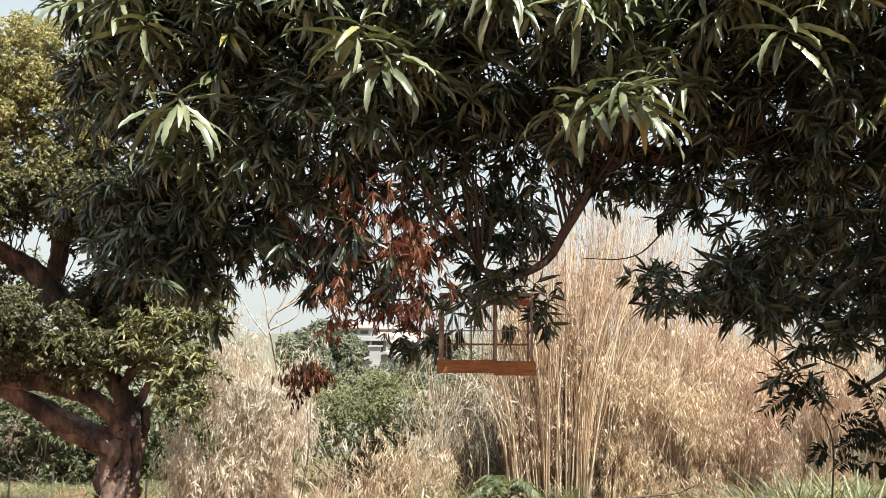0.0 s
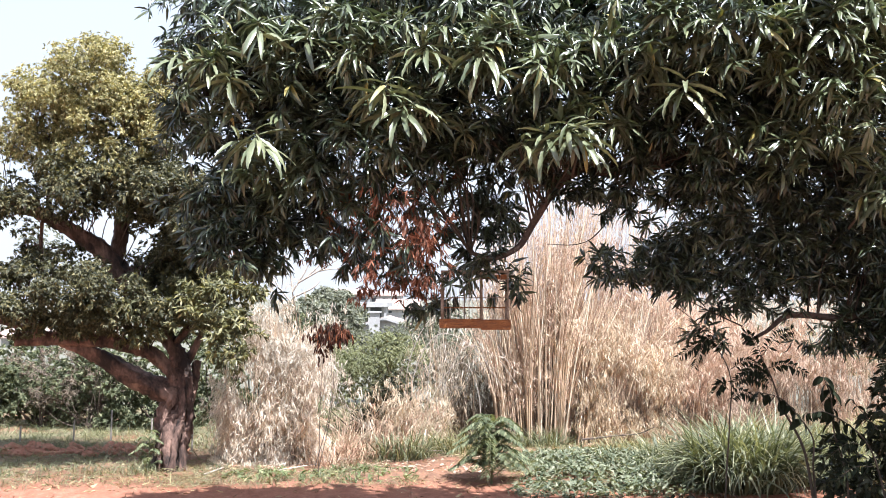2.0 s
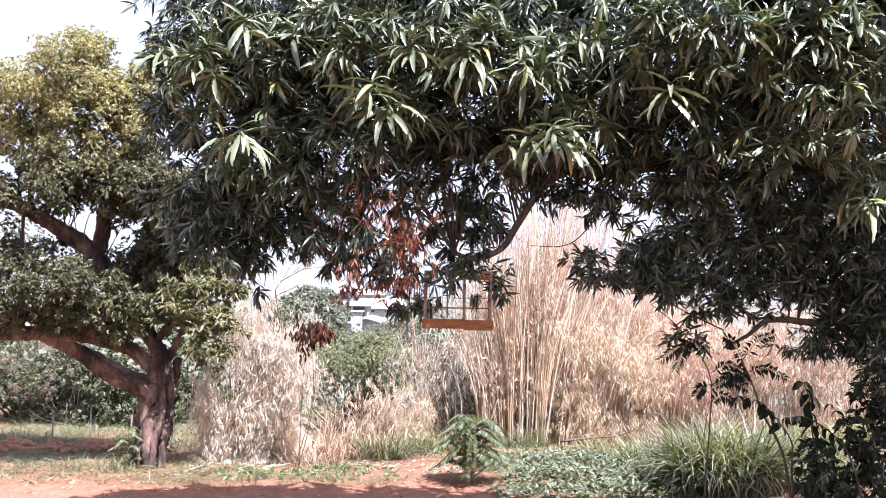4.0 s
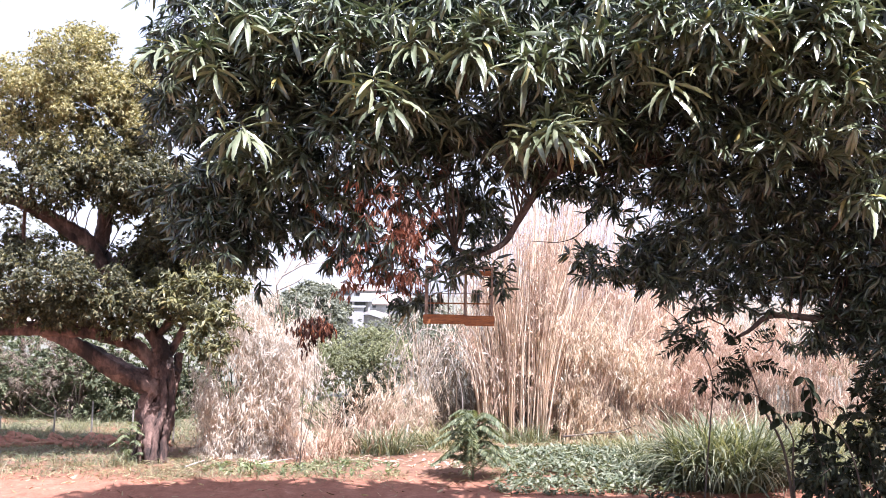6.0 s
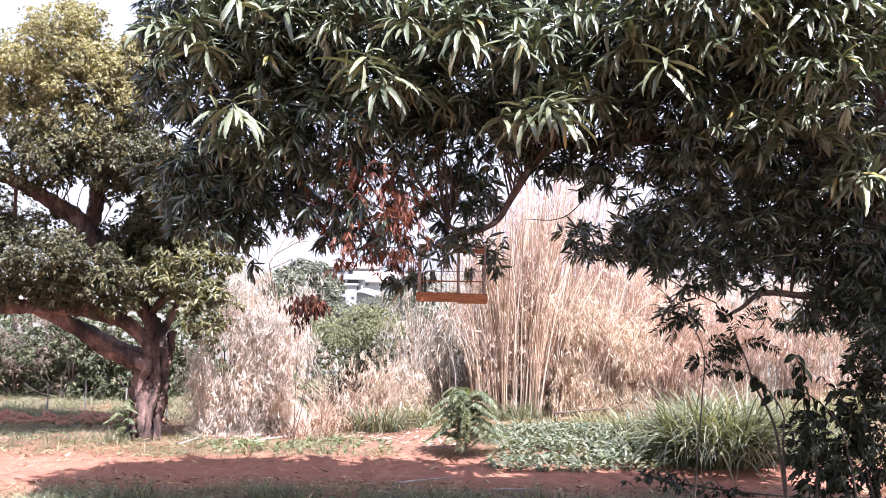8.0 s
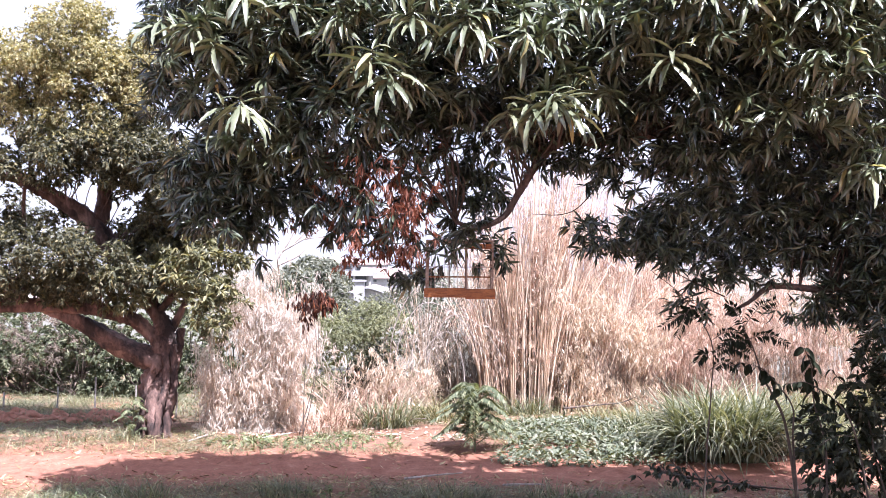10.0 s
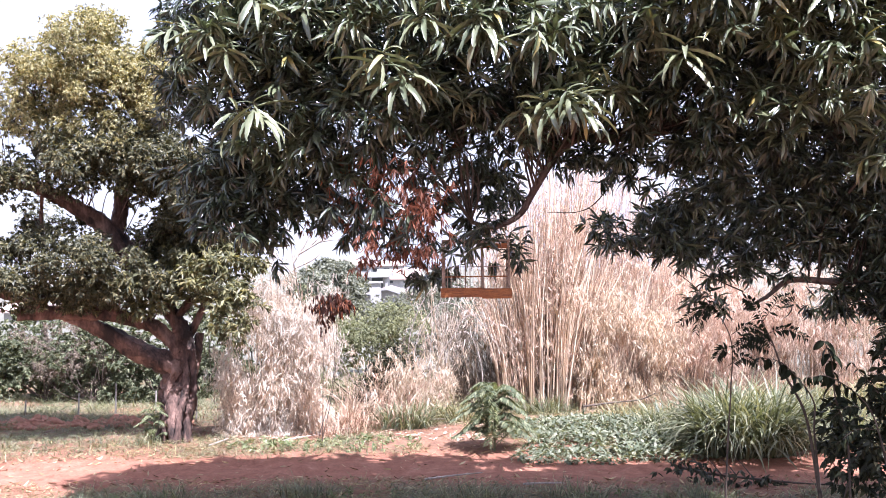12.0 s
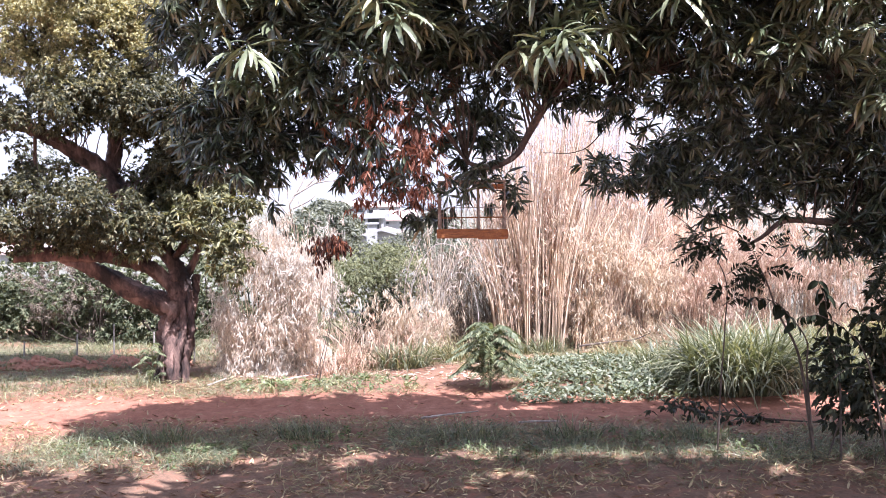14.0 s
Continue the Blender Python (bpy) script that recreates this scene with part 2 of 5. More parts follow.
def earth_mat():
    """Red lateritic earth: bare on the track, leaf-strewn and duller beside it."""
    m, nt, bsdf, out = nodes_of("red_earth")
    n1, n2, n3, n4 = noise_node(nt, 0.9, 5), noise_node(nt, 7.0, 6, 0.7), noise_node(nt, 55.0, 5, 0.7), noise_node(nt, 1.1, 5)
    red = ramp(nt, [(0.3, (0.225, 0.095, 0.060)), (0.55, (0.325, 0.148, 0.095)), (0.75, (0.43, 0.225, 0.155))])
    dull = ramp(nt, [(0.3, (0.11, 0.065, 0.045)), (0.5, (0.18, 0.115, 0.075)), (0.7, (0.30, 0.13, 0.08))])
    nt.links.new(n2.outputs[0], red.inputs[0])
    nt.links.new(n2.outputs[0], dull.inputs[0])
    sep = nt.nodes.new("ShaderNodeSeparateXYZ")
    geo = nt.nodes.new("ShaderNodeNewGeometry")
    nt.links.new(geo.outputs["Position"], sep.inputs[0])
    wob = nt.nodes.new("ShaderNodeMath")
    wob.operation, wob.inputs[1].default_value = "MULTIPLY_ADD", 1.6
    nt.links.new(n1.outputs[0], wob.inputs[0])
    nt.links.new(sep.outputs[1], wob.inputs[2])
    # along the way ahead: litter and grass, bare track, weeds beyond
    # first stop: nearest ground, out of view, dulled to cut red bounce light
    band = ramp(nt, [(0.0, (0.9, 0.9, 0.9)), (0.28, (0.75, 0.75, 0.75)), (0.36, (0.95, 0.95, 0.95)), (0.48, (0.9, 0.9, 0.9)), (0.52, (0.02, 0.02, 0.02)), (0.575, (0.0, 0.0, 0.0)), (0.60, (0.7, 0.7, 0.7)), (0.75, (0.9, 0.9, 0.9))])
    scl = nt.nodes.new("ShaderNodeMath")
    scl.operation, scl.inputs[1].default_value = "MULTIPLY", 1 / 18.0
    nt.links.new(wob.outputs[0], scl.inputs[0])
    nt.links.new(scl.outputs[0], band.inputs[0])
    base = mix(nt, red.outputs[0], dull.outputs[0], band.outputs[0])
    field = ramp(nt, [(0.35, (0.30, 0.15, 0.095)), (0.5, (0.22, 0.165, 0.105)), (0.65, (0.17, 0.155, 0.085))])
    nt.links.new(n4.outputs[0], field.inputs[0])
    away = ramp(nt, [(0.68, (0, 0, 0)), (0.78, (1, 1, 1))])
    nt.links.new(scl.outputs[0], away.inputs[0])
    base = mix(nt, base, field.outputs[0], away.outputs[0])
    # green country towards the horizon
    distant = ramp(nt, [(0.92, (0, 0, 0)), (0.99, (1, 1, 1))])
    nt.links.new(scl.outputs[0], distant.inputs[0])
    base = mix(nt, base, (0.17, 0.165, 0.13), distant.outputs[0])
    v = ramp(nt, [(0.3, (0.72, 0.70, 0.68)), (0.7, (1.18, 1.18, 1.18))])
    nt.links.new(n3.outputs[0], v.inputs[0])
    nt.links.new(mix(nt, base, v.outputs[0], 1.0, "MULTIPLY"), bsdf.inputs["Base Color"])
    bsdf.inputs["Roughness"].default_value, bsdf.inputs["Specular IOR Level"].default_value = 0.95, 0.15
    b = nt.nodes.new("ShaderNodeBump")
    b.inputs["Strength"].default_value, b.inputs["Distance"].default_value = 0.6, 0.03
    nt.links.new(mix(nt, n2.outputs[0], n3.outputs[0], 0.45), b.inputs["Height"])
    nt.links.new(b.outputs[0], bsdf.inputs["Normal"])
    return m


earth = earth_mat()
rng = np.random.default_rng(7)


# ---------------------------------------------------------------- mesh tools
def quads_mesh(name, verts, faces, smooth=True):
    me = bpy.data.meshes.new(name)
    verts, faces = np.asarray(verts, np.float32), np.asarray(faces, np.int32)
    me.vertices.add(len(verts))
    me.vertices.foreach_set("co", verts.ravel())
    me.loops.add(faces.size)
    me.loops.foreach_set("vertex_index", faces.ravel())
    me.polygons.add(len(faces))
    me.polygons.foreach_set("loop_start", np.arange(len(faces), dtype=np.int32) * 4)
    me.polygons.foreach_set("use_smooth", np.full(len(faces), smooth))
    me.update(calc_edges=True)
    return me


def joined(pieces):
    vs, fs, k = [], [], 0
    for v, f in pieces:
        vs.append(np.asarray(v, float))
        fs.append(np.asarray(f, int) + k)
        k += len(v)
    return np.concatenate(vs), np.concatenate(fs)


GROUPS = {"green_bush": "scrub bushes", "reed_clump": "dry reed clumps", "dry_grass_clump": "dry grass clumps", "grass_tuft": "tufts on the verge", "grass_tussock": "grass tussocks",
          "fallen_stick": "fallen sticks", "house": "houses in the valley", "far_tree": "trees in the valley", "weed_patch": "weeds on the bank", "fern_plant": "young feathery plants"}


def thing(name, base, label, category, group="", kind=""):
    group = group or GROUPS.get(name, "")
    return_ob = new(name)
    return_ob.location = base
    return_ob.empty_display_size = 0.1
    return tagged(return_ob, label, category, group, kind)


def root_of(ob):
    while ob.parent:
        ob = ob.parent
    return ob


def part(name, geo, material, parent, label="", kind="", smooth=True):
    """One mesh under a thing or a part; geo is in world metres."""
    v, f = geo
    v = np.asarray(v, float) - np.array(root_of(parent).location)
    me = quads_mesh(name, v, f, smooth)
    me.materials.append(material)
    ob = new(name, me)
    ob.parent = parent
    return tagged(ob, label, "", "", kind)


def smooth_line(points, steps):
    """Catmull-Rom through the points."""
    p = np.asarray(points, float)
    p = np.concatenate([[2 * p[0] - p[1]], p, [2 * p[-1] - p[-2]]])
    out = []
    for i in range(1, len(p) - 2):
        for s in np.linspace(0, 1, steps, endpoint=False):
            a, b, c, d = p[i - 1:i + 3]
            out.append(0.5 * (2 * b + (c - a) * s + (2 * a - 5 * b + 4 * c - d) * s * s + (3 * b - a - 3 * c + d) * s ** 3))
    out.append(p[-2])
    return np.array(out)


def tube(points, r0, r1, sides=8, steps=5, rough=0.0, curve=1.0):
    c = smooth_line(points, steps)
    n = len(c)
    t = np.gradient(c, axis=0)
    t /= np.linalg.norm(t, axis=1)[:, None]
    side = np.cross(t, (0.31, 0.83, 0.17))
    side /= np.linalg.norm(side, axis=1)[:, None]
    up = np.cross(side, t)
    if isinstance(r0, (list, tuple)):
        rad = np.interp(np.linspace(0, 1, n), np.linspace(0, 1, len(r0)), r0)
    else:
        rad = r0 + (r1 - r0) * np.linspace(0, 1, n) ** curve
    a = np.arange(sides) * 2 * math.pi / sides
    ring = np.cos(a)[None, :, None] * side[:, None, :] + np.sin(a)[None, :, None] * up[:, None, :]
    wob = 1 + rough * (rng.random((n, sides)) - 0.5) + rough * 0.8 * np.sin(a * 3 + np.linspace(0, 5, n)[:, None])
    v = c[:, None, :] + ring * (rad[:, None] * wob)[:, :, None]
    i, j = np.meshgrid(np.arange(n - 1), np.arange(sides), indexing="ij")
    k = (j + 1) % sides
    f = np.stack([i * sides + j, i * sides + k, (i + 1) * sides + k, (i + 1) * sides + j], -1).reshape(-1, 4)
    return v.reshape(-1, 3), f


def leaf_shape(length=1.0, width=0.16, segs=4, droop=0.3, fold=0.25, point=0.9, ripple=0.0, full=0.8):
    """A blade along +Y, folded on its midrib, bending down to its tip."""
    s = np.linspace(0, 1, segs + 1)
    w = width / 2 * np.maximum(np.sin(math.pi * s ** point) ** full, 0.06)
    z = -droop * s ** 2
    v = []
    for k in range(segs + 1):
        lift = fold * w[k]
        rp = ripple * math.sin(k * 2.4)
        y = s[k] * (1 - 0.25 * droop * s[k])
        v += [(-w[k], y, z[k] + lift + rp), (0, y, z[k]), (w[k], y, z[k] + lift - rp)]
    f = []
    for k in range(segs):
        a = k * 3
        f += [(a, a + 1, a + 4, a + 3), (a + 1, a + 2, a + 5, a + 4)]
    return np.array(v) * length, np.array(f)


def frames_from(d, up=(0, 0, 1), roll=0.4):
    """Turning matrices with +Y along d and +Z as far up as it goes, rolled by chance."""
    d = d / np.linalg.norm(d, axis=1)[:, None]
    u = np.asarray(up, float) + rng.normal(0, 0.08, d.shape)
    x = np.cross(d, u)
    x /= np.linalg.norm(x, axis=1)[:, None] + 1e-9
    z = np.cross(x, d)
    a = rng.normal(0, roll, len(d))[:, None]
    x, z = x * np.cos(a) + z * np.sin(a), z * np.cos(a) - x * np.sin(a)
    return np.stack([x, d, z], -1)


def spray(shapes, mats, locs, sizes):
    """Leaves of a few shapes at many places, as one set of faces."""
    pick = rng.integers(0, len(shapes), len(locs))
    out = []
    for k, (v, f) in enumerate(shapes):
        m = pick == k
        if not m.any():
            continue
        vv = np.einsum("nij,vj->nvi", mats[m], v) * sizes[m][:, None, None] + locs[m][:, None, :]
        ff = f[None] + (np.arange(m.sum()) * len(v))[:, None, None]
        out.append((vv.reshape(-1, 3), ff.reshape(-1, 4)))
    return joined(out)


def in_lobe(centre, radii, n, shell=0.55):
    """Points in the outer part of an ellipsoid, and the way outwards."""
    d = rng.normal(0, 1, (n, 3))
    d /= np.linalg.norm(d, axis=1)[:, None]
    r = (shell ** 3 + (1 - shell ** 3) * rng.random(n)) ** (1 / 3)
    r *= 1 + 0.22 * np.sin(d[:, 0] * 5 + centre[0] * 3) * np.cos(d[:, 2] * 4 + centre[2])
    return np.asarray(centre) + d * r[:, None] * np.asarray(radii), d


def rosettes(points, out, per, spread=(0.6, 1.25), sag=0.45, stem=0.08):
    """Leaves round the tips of twigs: places and directions."""
    n = len(points)
    ax = out + np.array((0, 0, 0.5)) + rng.normal(0, 0.35, out.shape)
    ax /= np.linalg.norm(ax, axis=1)[:, None]
    ax, p = np.repeat(ax, per, 0), np.repeat(points, per, 0)
    r = rng.normal(0, 1, ax.shape)
    r -= ax * (r * ax).sum(1)[:, None]
    r /= np.linalg.norm(r, axis=1)[:, None]
    th = rng.uniform(*spread, len(ax))[:, None]
    d = ax * np.cos(th) + r * np.sin(th) + np.array((0, 0, -1)) * rng.uniform(0.3, 1.0, (len(ax), 1)) * sag * 2
    return p - ax * rng.random((len(ax), 1)) * stem, d


def arc_leaf(width=0.16, segs=4, bend=1.0, fold=0.5, ripple=0.0, full=0.55):
    """A long blade that leaves its twig straight and curls over in an arc."""
    s = np.linspace(0, 1, segs + 1)
    a = bend * s ** 1.3
    y = np.concatenate([[0], np.cumsum(np.cos((a[1:] + a[:-1]) / 2) / segs)])
    z = -np.concatenate([[0], np.cumsum(np.sin((a[1:] + a[:-1]) / 2) / segs)])
    w = width / 2 * np.maximum(np.sin(math.pi * s ** 0.85) ** full, 0.08)
    v, f = [], []
    for k in range(segs + 1):
        up = np.array((0, math.sin(a[k]), math.cos(a[k])))
        r1, r2 = ripple * math.sin(k * 2.6), ripple * math.sin(k * 2.1 + 1)
        mid = np.array((0, y[k], z[k]))
        v += [mid + np.array((-w[k], 0, 0)) + up * (fold * w[k] + r1), mid, mid + np.array((w[k], 0, 0)) + up * (fold * w[k] + r2)]
    for k in range(segs):
        a0 = k * 3
        f += [(a0, a0 + 1, a0 + 4, a0 + 3), (a0 + 1, a0 + 2, a0 + 5, a0 + 4)]
    return np.array(v), np.array(f)


def kite(width=0.3, droop=0.2, fold=0.3, belly=0.42):
    """A small leaf of one bent quad."""
    w = width / 2
    return np.array([(0, 0, 0), (w, belly, fold * w), (0, 1, -droop), (-w, belly, fold * w * 0.6)]), np.array([(0, 1, 2, 3)])


def strip(width=0.1, segs=2, droop=0.4, turn=0.0):
    """A thin ribbon of a leaf, tapered, bending down, with a twist."""
    s = np.linspace(0, 1, segs + 1)
    w = width / 2 * np.maximum(1 - (np.abs(s - 0.35) / 0.66) ** 1.6, 0.12)
    a = turn * s
    v = []
    for k in range(segs + 1):
        e = np.array((math.cos(a[k]), 0, math.sin(a[k]))) * w[k]
        m = np.array((0, s[k] * (1 - 0.25 * droop * s[k]), -droop * s[k] ** 2))
        v += [m - e, m + e]
    return np.array(v), np.array([(2 * k, 2 * k + 1, 2 * k + 3, 2 * k + 2) for k in range(segs)])


MANGO_SHAPES = [arc_leaf(0.15, 3, 0.7, 0.6), arc_leaf(0.135, 3, 1.2, 0.5), arc_leaf(0.16, 3, 0.4, -0.35), arc_leaf(0.13, 3, 1.0, 0.8)]
SMALL_SHAPES = [kite(0.40, 0.15, 0.4), kite(0.33, 0.3, 0.5)]
STAR_SHAPES = [kite(0.30, 0.25, 0.4), kite(0.25, 0.45, 0.5)]
STRIP_SHAPES = [strip(0.12, 2, 0.25, 0.8), strip(0.19, 2, 0.4, -1.0), strip(0.09, 2, 0.6, 0.5)]
THIN_SHAPES = [strip(0.11, 2, 0.25, 0.9), strip(0.15, 2, 0.45, -1.2), strip(0.08, 2, 0.6, 0.4), strip(0.17, 2, 0.15, 1.6)]
BLADE_SHAPES = [strip(0.034, 4, 0.9, 0.5), strip(0.028, 3, 0.5, -0.4), strip(0.036, 4, 1.4, 0.6)]
LITTER_SHAPES = [strip(0.2, 2, 0.25, 0.5), strip(0.26, 2, -0.2, -0.5)]


def clumped(lobes, each, radius, shell=0.4):
    """Breaks big lobes up into many small uneven clumps."""
    out = []
    for c, r, n in lobes:
        k = max(1, round(n / each))
        p, _ = in_lobe(c, r, k, shell)
        for q in p:
            w = radius * rng.uniform(0.6, 1.35)
            out.append((q, (w * rng.uniform(0.8, 1.4), w, w * rng.uniform(0.6, 1.0)), max(2, int(each * rng.uniform(0.5, 1.5)))))
    return out


def foliage(lobes, per_leaf, size, shapes, sag=0.45, spread=(0.6, 1.25), roll=0.4, shell=0.3, up=(0.1, -0.5, 0.85)):
    ps, ds = [], []
    for c, r, n in lobes:
        p, o = in_lobe(c, r, n, shell)
        a, b = rosettes(p, o, per_leaf, spread, sag, size * 0.3)
        ps.append(a)
        ds.append(b)
    p, d = np.concatenate(ps), np.concatenate(ds)
    return spray(shapes, frames_from(d, up, roll), p, size * rng.uniform(0.55, 1.15, len(p)))


def twigs_to(lobes, lines, share, thick=0.008):
    """Fine twigs from the nearest limb out to the clumps."""
    pts = np.concatenate([smooth_line(ln, 6)[3:] for ln in lines])
    out = []
    for c, r, n in lobes:
        if rng.random() > share:
            continue
        c = np.asarray(c, float)
        dd = np.linalg.norm(pts - c + (0, 0, 0.25), axis=1)
        a = pts[int(np.argmin(dd))]
        if dd.min() > 0.75:
            continue
        m = (a + c) / 2 + rng.normal(0, 0.07, 3) + (0, 0, 0.04)
        out.append(tube([a, m, c], thick, thick * 0.35, 4, 3))
    return joined(out)


# ---------------------------------------------------------------- ground
def ground_height(x, y):
    far = np.clip((y - 17.0) / 30.0, 0, 1)
    z = -1.1 * far * far * (3 - 2 * far)
    z = z + 0.02 * np.sin(x * 0.9 + 0.7 * y) * np.sin(y * 0.6) * np.clip((y - 4) / 4, 0, 1)
    z = z + 0.02 * np.exp(-((y - 10.4) / 0.5) ** 2) * (0.6 + 0.4 * np.sin(x * 1.3))
    return z


def make_ground():
    xs = np.concatenate([[-2500, -800, -250, -90, -40, -22], np.linspace(-14, 14, 141), [22, 40, 90, 250, 800, 2500]])
    ys = np.concatenate([[-2500, -500, -100, -30, -10, -3], np.linspace(0, 20, 121), [22, 25, 28, 32, 37, 42, 48, 60, 90, 160, 400, 1200, 4000]])
    gx, gy = np.meshgrid(xs, ys, indexing="ij")
    gz = ground_height(gx, gy)
    inner = (np.abs(gx) < 14) & (gy > 0) & (gy < 20)
    gz += inner * rng.normal(0, 0.012, gx.shape)
    v = np.stack([gx, gy, gz], -1).reshape(-1, 3)
    i, j = np.meshgrid(np.arange(len(xs) - 1), np.arange(len(ys) - 1), indexing="ij")
    m = len(ys)
    f = np.stack([i * m + j, (i + 1) * m + j, (i + 1) * m + j + 1, i * m + j + 1], -1).reshape(-1, 4)
    me = quads_mesh("ground", v, f)
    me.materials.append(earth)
    return tagged(new("ground", me), "red bare earth with dry leaves and a dirt track", "ground", kind="structure")


make_ground()


def ground_cover(name, n, area, size, material, shapes, label, category="grass", stand=(0.5, 1.0), keep=None, clump=0.0):
    """Blades or leaves strewn over a stretch of ground, as one sheet of stuff."""
    x0, x1, y0, y1 = area
    x, y = rng.uniform(x0, x1, n), rng.uniform(y0, y1, n)
    if clump:
        k = max(1, n // 40)
        c = rng.integers(0, k, n)
        x, y = x[:k][c] + rng.normal(0, clump, n), y[:k][c] + rng.normal(0, clump, n)
    if keep is not None:
        m = keep(x, y)
        x, y = x[m], y[m]
    n = len(x)
    a = rng.uniform(0, 2 * math.pi, n)
    up = rng.uniform(*stand, n)
    d = np.stack([np.cos(a) * (1 - up * 0.8), np.sin(a) * (1 - up * 0.8), up], -1)
    p = np.stack([x, y, ground_height(x, y) + 0.004], -1)
    geo = spray(shapes, frames_from(d, roll=0.5), p, size * rng.uniform(0.5, 1.2, n))
    me = quads_mesh(name, *geo)
    me.materials.append(material)
    return tagged(new(name, me), label, category, kind="stuff")


def patchy(x, y, scale=1.1, cut=0.0, seed=0.0):
    return np.sin(x * scale * 1.7 + seed) + np.sin(y * scale * 2.3 + x * 0.8 + seed * 2) + 0.7 * np.sin(x * scale * 4.1 - y * 3.0) > cut


# ---------------------------------------------------------------- mango tree
def mango_tree():
    tree = thing("mango_tree", (3.75, 7.5, 0.0), "large mango tree with drooping glossy leaves and low limbs", "tree")
    part("trunk", tube([(3.75, 7.5, -0.1), (3.7, 7.5, 0.7), (3.51, 7.50, 1.57), (3.35, 7.50, 2.08), (3.26, 7.40, 2.50), (3.40, 7.40, 3.26), (3.5, 7.2, 4.2)], 0.17, 0.10, 12, 6, 0.12), mango_bark, tree)
    limbs = [
        ([(3.20, 7.40, 2.41), (2.65, 7.10, 2.79), (2.18, 6.90, 2.93), (1.63, 6.90, 2.79), (1.04, 6.90, 2.70), (0.84, 6.90, 2.74)], 0.075, 0.04),
        ([(0.90, 6.90, 2.74), (0.69, 6.80, 2.57), (0.54, 6.80, 2.34), (0.43, 6.80, 2.16), (0.25, 6.80, 2.08), (0.10, 6.80, 2.12)], 0.031, 0.014),
        ([(3.19, 7.40, 1.74), (2.84, 7.30, 1.67), (2.41, 7.20, 1.69), (2.23, 7.20, 1.57), (2.06, 7.20, 1.48)], 0.035, 0.008),
        ([(3.18, 7.40, 2.11), (2.62, 7.50, 2.24), (2.01, 7.60, 2.28), (1.45, 7.60, 2.10)], 0.045, 0.01),
        ([(2.18, 6.90, 2.93), (1.39, 6.70, 3.30), (0.43, 6.70, 3.56), (-0.54, 6.80, 3.46), (-1.31, 7.00, 3.14)], 0.055, 0.015),
        ([(0.84, 6.90, 2.74), (0.30, 7.10, 2.89), (-0.36, 7.20, 2.77), (-0.94, 7.30, 2.57), (-1.52, 7.30, 2.35)], 0.04, 0.012),
        ([(2.65, 6.40, 3.01), (2.88, 6.50, 3.35), (3.3, 7.0, 4.0)], 0.016, 0.04),
        ([(3.4, 7.2, 4.2), (1.8, 7.0, 4.9), (0, 7.0, 5.0), (-1.4, 7.0, 4.6)], 0.08, 0.02),
        ([(3.3, 7.2, 3.9), (2.2, 5.6, 3.95), (0.8, 4.6, 3.8)], 0.07, 0.02),
    ]
    for pts, a, b in limbs:
        part("limb", tube(pts, a, b, 8, 5, 0.12), mango_bark, tree)
    twigs = [[(1.25, 7.00, 2.60), (1.01, 7.00, 2.28), (0.86, 7.00, 2.19), (0.64, 7.00, 2.19)], [(1.71, 6.90, 2.75), (1.57, 6.80, 2.54), (1.33, 6.80, 2.38)],
             [(2.43, 6.30, 3.11), (2.57, 6.30, 2.99), (2.72, 6.40, 3.10)], [(2.06, 7.20, 1.61), (1.87, 7.40, 1.72), (1.56, 7.50, 1.89)],
             [(-0.95, 7.40, 2.24), (-0.78, 7.40, 2.07), (-0.73, 7.40, 1.95)], [(-1.29, 7.20, 2.43), (-1.25, 7.20, 2.06), (-1.26, 7.20, 1.88)]]
    for pts in twigs:
        part("twig", tube(pts, 0.006, 0.0025, 5, 5), twig_mat, tree)
